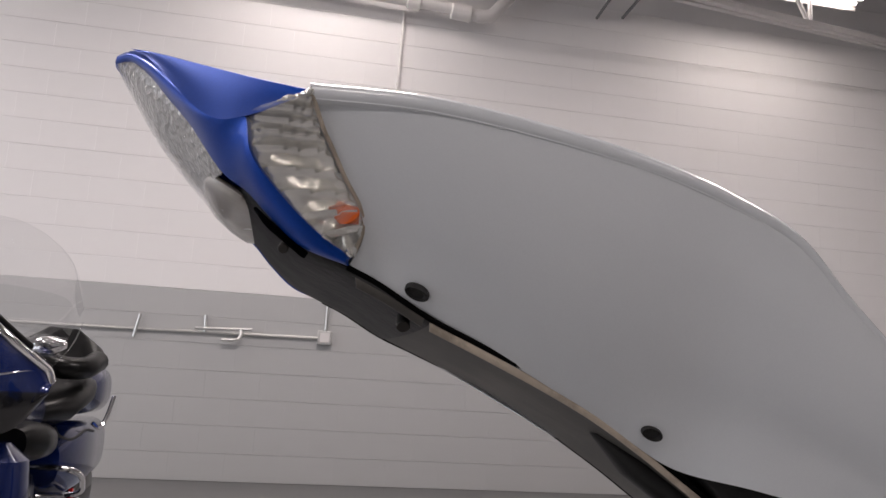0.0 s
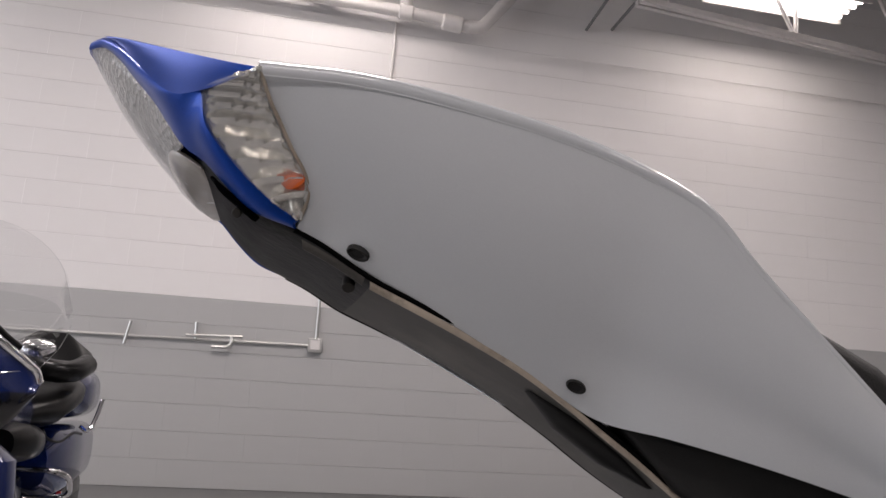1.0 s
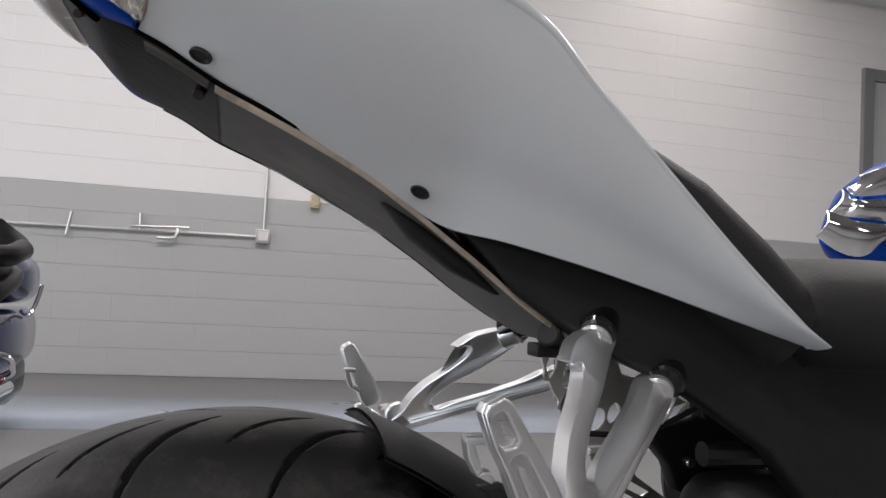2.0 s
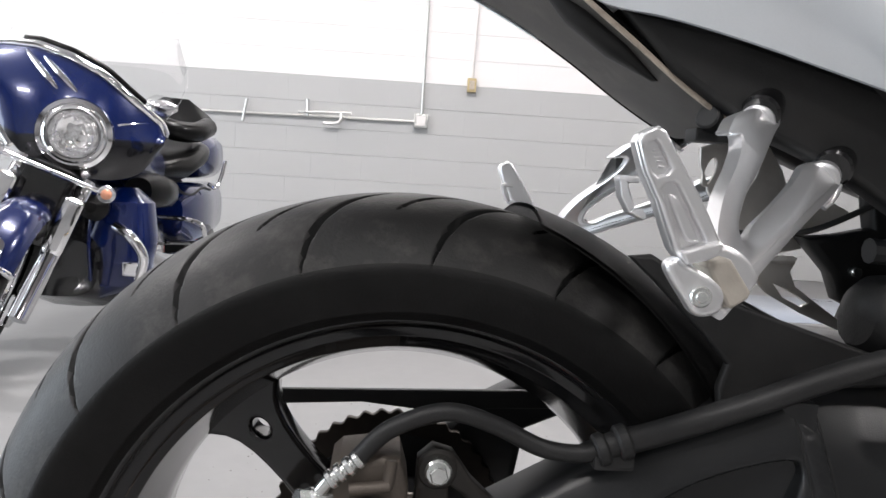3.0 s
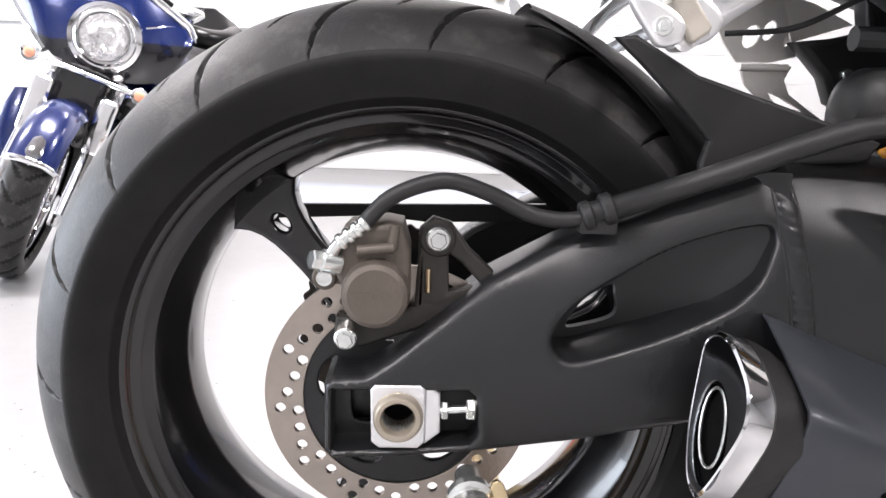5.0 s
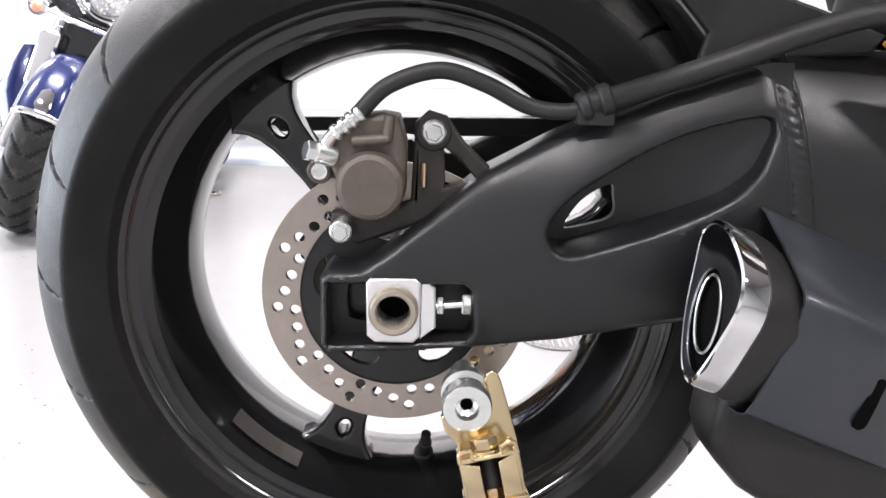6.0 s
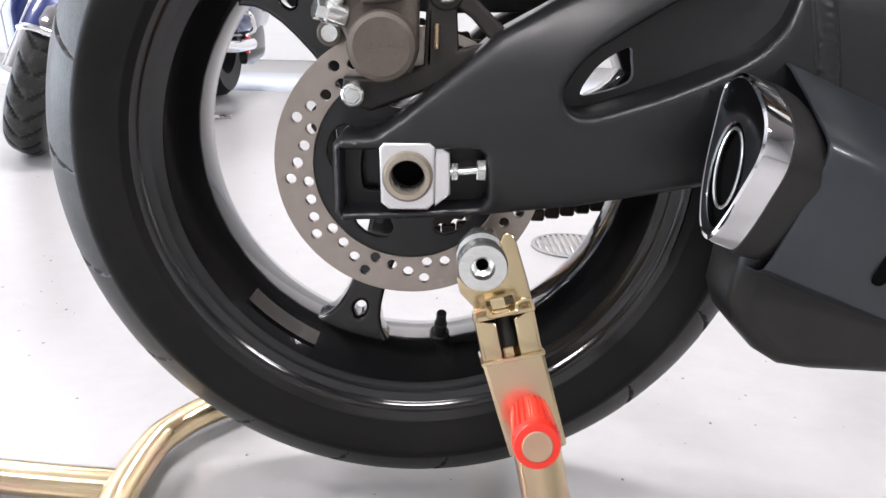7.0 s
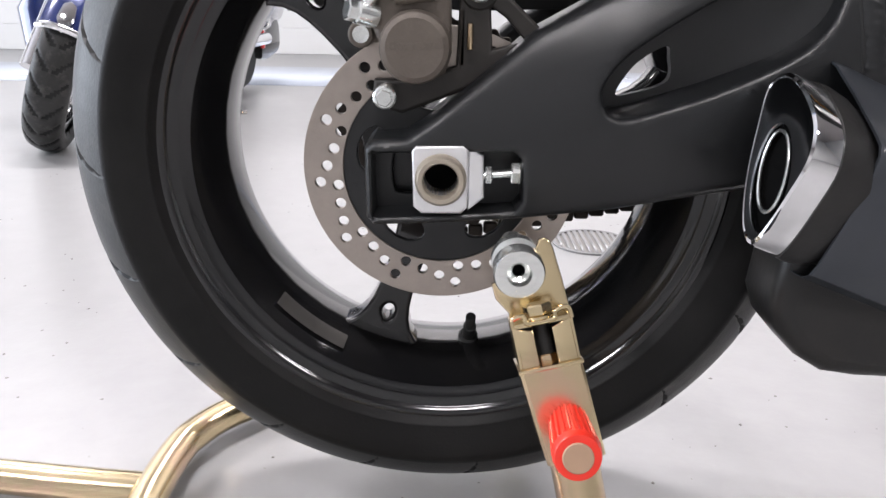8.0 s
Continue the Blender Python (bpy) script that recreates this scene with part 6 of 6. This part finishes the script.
part("screen_edge", tube([(-0.36, 0.37, 1.15), (-0.37, 0.45, 1.3), (-0.33, 0.5, 1.42), (-0.2, 0.48, 1.52), (-0.05, 0.47, 1.55), (0.12, 0.48, 1.5), (0.25, 0.52, 1.36), (0.28, 0.47, 1.24), (0.26, 0.4, 1.12)], 0.003, 60, 6), "screen", tourer)
part("wind_deflector", plate([(0.1, 0.605), (0.16, 0.588), (0.196, 0.62), (0.2, 0.69), (0.16, 0.735), (0.1, 0.745)], 0.16, 0.166, 0.002, smooth=40), "screen", tourer, "clear plastic deflector beside the fork")
part("horn_cover", blob([((0.16, 0.2, 0.7), (0.02, 0, 0), (0, 0, 0.02)), ((0.17, 0.24, 0.7), (0.05, 0, 0), (0, 0, 0.05)), ((0.18, 0.32, 0.7), (0.04, 0, 0), (0, 0, 0.04))], 16), "leather", tourer)
XF.pop()
# body, rear of the machine
part("engine", blob([((-1.12, 2.0, 0.3), (0.14, 0, 0), (0, 0, 0.1)), ((-1.1, 2.15, 0.32), (0.2, 0, 0), (0, 0, 0.18)), ((-1.1, 2.5, 0.32), (0.2, 0, 0), (0, 0, 0.18)), ((-1.1, 2.7, 0.3), (0.14, 0, 0), (0, 0, 0.1))], 24, 3), "gloss_black", tourer, "black engine")
part("cylinder_cover", rod((-0.98, 2.26, 0.35), (-0.87, 2.24, 0.3), 0.07), "chrome", tourer, "chrome engine cover")
part("exhaust_pipe", tube([(-0.9, 2.15, 0.38), (-0.86, 2.3, 0.31), (-0.84, 2.55, 0.285), (-0.84, 2.85, 0.28)], 0.026, 40, 14), "chrome", tourer)
part("lower_fairing", blob([((-1.05, 2.1, 0.18), (0.05, 0, 0), (0, 0.03, 0)), ((-0.96, 2.1, 0.24), (0.12, 0, 0), (0, 0.08, 0)), ((-0.95, 2.12, 0.4), (0.13, 0, 0), (0, 0.1, 0)), ((-0.94, 2.14, 0.53), (0.1, 0, 0), (0, 0.09, 0)), ((-0.93, 2.15, 0.58), (0.03, 0, 0), (0, 0.04, 0))], 28, 2.4), "blue_dark", tourer, "dark blue leg shield")
part("radiator", box((-1.3, 2.02, 0.2), (-1.03, 2.08, 0.56), 0.02), "gloss_black", tourer)
part("leg_shield", blob([((-1.42, 2.1, 0.24), (0.1, 0, 0), (0, 0.08, 0)), ((-1.42, 2.12, 0.42), (0.12, 0, 0), (0, 0.1, 0)), ((-1.4, 2.14, 0.58), (0.04, 0, 0), (0, 0.05, 0))], 24, 2.4), "blue_dark", tourer)
part("engine_guard", tube([(-0.93, 2.02, 0.45), (-0.87, 1.99, 0.42), (-0.83, 2.0, 0.35), (-0.85, 2.02, 0.27)], 0.018, 24, 12), "chrome", tourer, "bent chrome engine guard")
part("guard_plate", box((-0.9, 2.0, 0.28), (-0.84, 2.03, 0.33), 0.006), "chrome", tourer)
part("leg_shield_fold", tube([(-1.0, 2.0, 0.5), (-1.005, 1.985, 0.4), (-1.0, 1.995, 0.26)], 0.006, 16, 8), "blue_dark", tourer)
XF.append(Matrix.Translation((-0.02, 0, 0.014)))
part("fuel_tank", blob([((-1.1, 2.2, 0.66), (0.06, 0, 0), (0, 0, 0.05)), ((-1.08, 2.3, 0.66), (0.16, 0, 0), (0, 0, 0.11)), ((-1.06, 2.55, 0.64), (0.16, 0, 0), (0, 0, 0.1)), ((-1.05, 2.7, 0.6), (0.08, 0, 0), (0, 0, 0.05))], 28), "blue_dark", tourer, "dark blue fuel tank")
part("glove_pouch", blob([((-0.92, 2.28, 0.55), (0.05, 0, 0), (0, 0, 0.05)), ((-0.91, 2.36, 0.55), (0.085, 0, 0), (0, 0, 0.07)), ((-0.91, 2.5, 0.54), (0.08, 0, 0), (0, 0, 0.065)), ((-0.92, 2.58, 0.54), (0.04, 0, 0), (0, 0, 0.03))], 20), "leather", tourer, "black leather pouch")
part("saddle", blob([((-1.03, 2.55, 0.62), (0.1, 0, 0), (0, 0, 0.04)), ((-1.02, 2.7, 0.64), (0.19, 0, 0), (0, 0, 0.07)), ((-1.0, 2.9, 0.7), (0.19, 0, 0), (0, 0, 0.08)), ((-1.0, 3.1, 0.72), (0.15, 0, 0), (0, 0, 0.06))], 28), "leather", tourer, "black leather saddle")
part("backrest", blob([((-1.22, 3.05, 0.86), (0.02, 0, 0.01), (0, 0.05, 0.02)), ((-1.08, 3.06, 0.9), (0.03, 0, 0.01), (0, 0.06, 0.07)), ((-0.96, 3.04, 0.89), (0.03, 0, -0.01), (0, 0.07, 0.075)), ((-0.85, 2.98, 0.84), (0.03, 0, -0.02), (0, 0.08, 0.05)), ((-0.81, 2.95, 0.82), (0.01, 0, -0.01), (0, 0.05, 0.02))], 24), "leather", tourer, "black padded backrest and armrest")
part("armrest", tube([(-1.1, 2.86, 0.87), (-1.02, 2.76, 0.83), (-0.92, 2.74, 0.8), (-0.85, 2.82, 0.8), (-0.83, 2.95, 0.83)], 0.045, 30, 14), "leather", tourer)
part("mirror", blob([((-1.0, 2.6, 0.878), (0.01, 0, 0), (0, 0, 0.008)), ((-0.965, 2.6, 0.879), (0, 0.03, 0), (0, 0, 0.034)), ((-0.91, 2.6, 0.88), (0, 0.03, 0), (0, 0, 0.036)), ((-0.872, 2.6, 0.884), (0, 0.01, 0), (0, 0, 0.012))], 20), "chrome", tourer, "oval chrome mirror back")
part("mirror_stem", tube([(-0.98, 2.61, 0.86), (-1.02, 2.5, 0.78), (-1.06, 2.3, 0.74)], 0.008, 14, 8), "chrome", tourer)
part("top_trunk", blob([((-1.04, 3.0, 0.7), (0.15, 0, 0), (0, 0, 0.06)), ((-1.03, 3.1, 0.7), (0.19, 0, 0), (0, 0, 0.11)), ((-1.03, 3.35, 0.7), (0.19, 0, 0), (0, 0, 0.12)), ((-1.03, 3.5, 0.7), (0.13, 0, 0), (0, 0, 0.07))], 32, 3), "blue_dark", tourer, "dark blue rear trunk")
part("trunk_rail", tube([(-0.83, 3.0, 0.57), (-0.8, 3.02, 0.55), (-0.785, 3.06, 0.6), (-0.775, 3.1, 0.68)], 0.009, 16, 8), "chrome", tourer)
part("rear_bumper", blob([((-0.9, 3.0, 0.2), (0.02, 0, 0), (0, 0, 0.04)), ((-0.9, 3.1, 0.24), (0.04, 0, 0), (0, 0, 0.09)), ((-0.9, 3.3, 0.26), (0.04, 0, 0), (0, 0, 0.09))], 16, 3), "gloss_black", tourer)
bag = part("saddlebag", blob([((-0.93, 2.72, 0.43), (0.06, 0, 0), (0, 0, 0.08)), ((-0.93, 2.8, 0.43), (0.095, 0, 0), (0, 0, 0.135)), ((-0.945, 3.1, 0.43), (0.11, 0, 0), (0, 0, 0.14)), ((-0.95, 3.4, 0.44), (0.1, 0, 0), (0, 0, 0.13)), ((-0.95, 3.5, 0.44), (0.05, 0, 0), (0, 0, 0.07))], 32, 3), "blue_dark", tourer, "dark blue hard saddlebag")
part("bag_guard", tube([(-1.0, 2.72, 0.42), (-0.86, 2.7, 0.42), (-0.795, 2.72, 0.4), (-0.78, 2.74, 0.36), (-0.8, 2.75, 0.32), (-0.95, 2.74, 0.31)], 0.011, 30, 10), "chrome", bag, "chrome guard rail")
part("bag_reflector", box((-0.885, 2.99, 0.21), (-0.868, 3.03, 0.3), 0.006), "red", bag, "red rear reflector")
part("far_saddlebag", blob([((-1.32, 2.75, 0.44), (0.06, 0, 0), (0, 0, 0.08)), ((-1.32, 2.85, 0.44), (0.1, 0, 0), (0, 0, 0.13)), ((-1.32, 3.4, 0.45), (0.1, 0, 0), (0, 0, 0.13)), ((-1.32, 3.5, 0.45), (0.05, 0, 0), (0, 0, 0.07))], 28, 3), "blue_dark", tourer)
XF.pop()
part("rear_wheel", lathe([(0.2, -0.07), (0.28, -0.08), (0.305, -0.05), (0.312, 0), (0.305, 0.05), (0.28, 0.08), (0.2, 0.07)], (-1.12, 3.2, 0.31), "x", 56, True), "tyre_side", tourer, "black rear tyre")
part("wiring_loop", tube([(-0.93, 2.75, 0.58), (-0.9, 2.72, 0.55), (-0.86, 2.74, 0.54), (-0.83, 2.8, 0.57), (-0.82, 2.9, 0.56)], 0.006, 30, 8), "rubber", tourer)
part("side_stand", tube([(-1.02, 2.35, 0.22), (-0.93, 2.4, 0.06), (-0.9, 2.41, 0.012), (-0.84, 2.43, 0.008)], 0.011, 16, 8), "chrome", tourer, "chrome side stand")

# ---- another sport motorcycle, only its fairing shows above the seat ----
other = thing("parked_motorcycle", (2.08, 1.25, 0), "blue and silver motorcycle parked farther along", "motorcycle")
XF.append(Matrix.Translation((2.08, 1.25, 0)))
NOSE_LINE = [(-0.377, 1.01, 0.97, 0.02), (-0.332, 1.09, 0.93, 0.06), (-0.275, 1.164, 0.9, 0.1), (-0.205, 1.214, 0.88, 0.13), (-0.136, 1.253, 0.86, 0.15), (0.0, 1.27, 0.82, 0.17), (0.2, 1.2, 0.75, 0.18), (0.4, 1.0, 0.7, 0.16), (0.55, 0.85, 0.72, 0.1)]
part("fairing", blob([((x, 0, (a + b) / 2), (0, w, 0), (0, 0, (a - b) / 2)) for x, a, b, w in NOSE_LINE], 36), "blue", other, "glossy blue fairing")
for upper, lower in (
        ([(-0.498, -0.14, 1.053), (-0.468, -0.16, 1.04), (-0.438, -0.18, 1.027), (-0.347, -0.19, 1.023)], [(-0.534, -0.14, 0.98), (-0.47400000000000003, -0.16, 0.94), (-0.41400000000000003, -0.18, 0.9299999999999999), (-0.345, -0.19, 0.978)]),
        ([(-0.449, -0.14, 1.119), (-0.449, -0.16, 1.102), (-0.449, -0.18, 1.085), (-0.352, -0.19, 1.094)], [(-0.486, -0.14, 1.053), (-0.468, -0.16, 1.04), (-0.438, -0.18, 1.035), (-0.347, -0.19, 1.031)]),
        ([(-0.385, -0.14, 1.164), (-0.359, -0.17, 1.179), (-0.333, -0.19, 1.193)], [(-0.434, -0.14, 1.1239999999999999), (-0.429, -0.17, 1.097), (-0.352, -0.19, 1.106)])):
    part("headlight_panel", panel(upper, lower, 24, 8, (0, -0.02, 0), 0.006), "chrome", other, "bright silver headlight panel")
part("fairing_rim", tube([(-0.375, -0.03, 1.0), (-0.335, -0.05, 1.088), (-0.28, -0.07, 1.16), (-0.21, -0.08, 1.212), (-0.14, -0.09, 1.248)], 0.007, 24, 10), "blue", other)
part("lower_body", blob([((0.0, 0, 0.35), (0.3, 0, 0), (0, 0.12, 0)), ((0.05, 0, 0.6), (0.4, 0, 0), (0, 0.16, 0)), ((0.1, 0, 0.85), (0.35, 0, 0), (0, 0.16, 0))], 28), "blue", other)
for x in (-0.6, 0.75):
    part("wheel", lathe([(0.18, -0.05), (0.27, -0.06), (0.3, 0), (0.27, 0.06), (0.18, 0.05)], (x, 0, 0.3), "y", 48, True), "tyre_side", other)
    part("arm", tube([(x, -0.08, 0.3), (x * 0.3, -0.1, 0.5)], 0.03, 2, 10, False), "satin_black", other)
XF.pop()

# ---- concrete blocks of the back wall, with recessed joints ----
XF.append(ROOM)
LINE = 1.42          # grey paint below, white above
CH, CW, GAP = 0.2029, 0.4064, 0.0014


def block_mesh(name, w, h, material):
    b = 0.0016
    x, z = w / 2, h / 2
    front = [(-x, 0, -z + b), (x, 0, -z + b), (x, 0, z - b), (-x, 0, z - b)]
    rim = [(-x, b, -z), (x, b, -z), (x, b, z), (-x, b, z)]
    rear = [(p[0], 0.012, p[2]) for p in rim]
    v = front + rim + rear
    f = [(0, 1, 2, 3)] + [(4 + k, 4 + (k + 1) % 4, (k + 1) % 4, k) for k in range(4)] + [(8 + k, 8 + (k + 1) % 4, 4 + (k + 1) % 4, 4 + k) for k in range(4)]
    me = mesh_from(v, f)
    me.transform(Matrix.Rotation(-TURN, 4, "Z"))
    me.materials.append(M[material])
    me.name = name
    return me


blocks = {m: block_mesh("block", CW - 0.0004, CH - GAP, m) for m in ("wall_grey", "wall_white")}
rest = {m: ([], []) for m in blocks}
count = 0
for row in range(24):
    z = CH * (row + 0.5)
    if z + CH / 2 > TOP:
        break
    m = "wall_grey" if z < LINE else "wall_white"
    for col in range(-23, 23):
        x = CW * (col + (0.5 if row % 2 else 0.0))
        if x - CW / 2 < X0 or x + CW / 2 > X1:
            continue
        at = ROOM @ Vector((x, Y1 - 0.002 + random.uniform(0, 0.0015), z))
        if -3.1 < x < 2.3 and z < 4.3 and count < 300:
            ob = new("block", blocks[m])
            ob.parent = wall_back
            ob.location = at
            count += 1
        else:
            v, f = rest[m]
            k = len(v)
            v += [tuple(p.co + at) for p in blocks[m].vertices]
            f += [tuple(k + q for q in p.vertices) for p in blocks[m].polygons]
for m, (v, f) in rest.items():
    me = mesh_from(v, f)
    me.materials.append(M[m])
    me.name = "far_blocks"
    ob = new("far_blocks", me)
    ob.parent = wall_back
    tagged(ob, kind="stuff")
XF.pop()
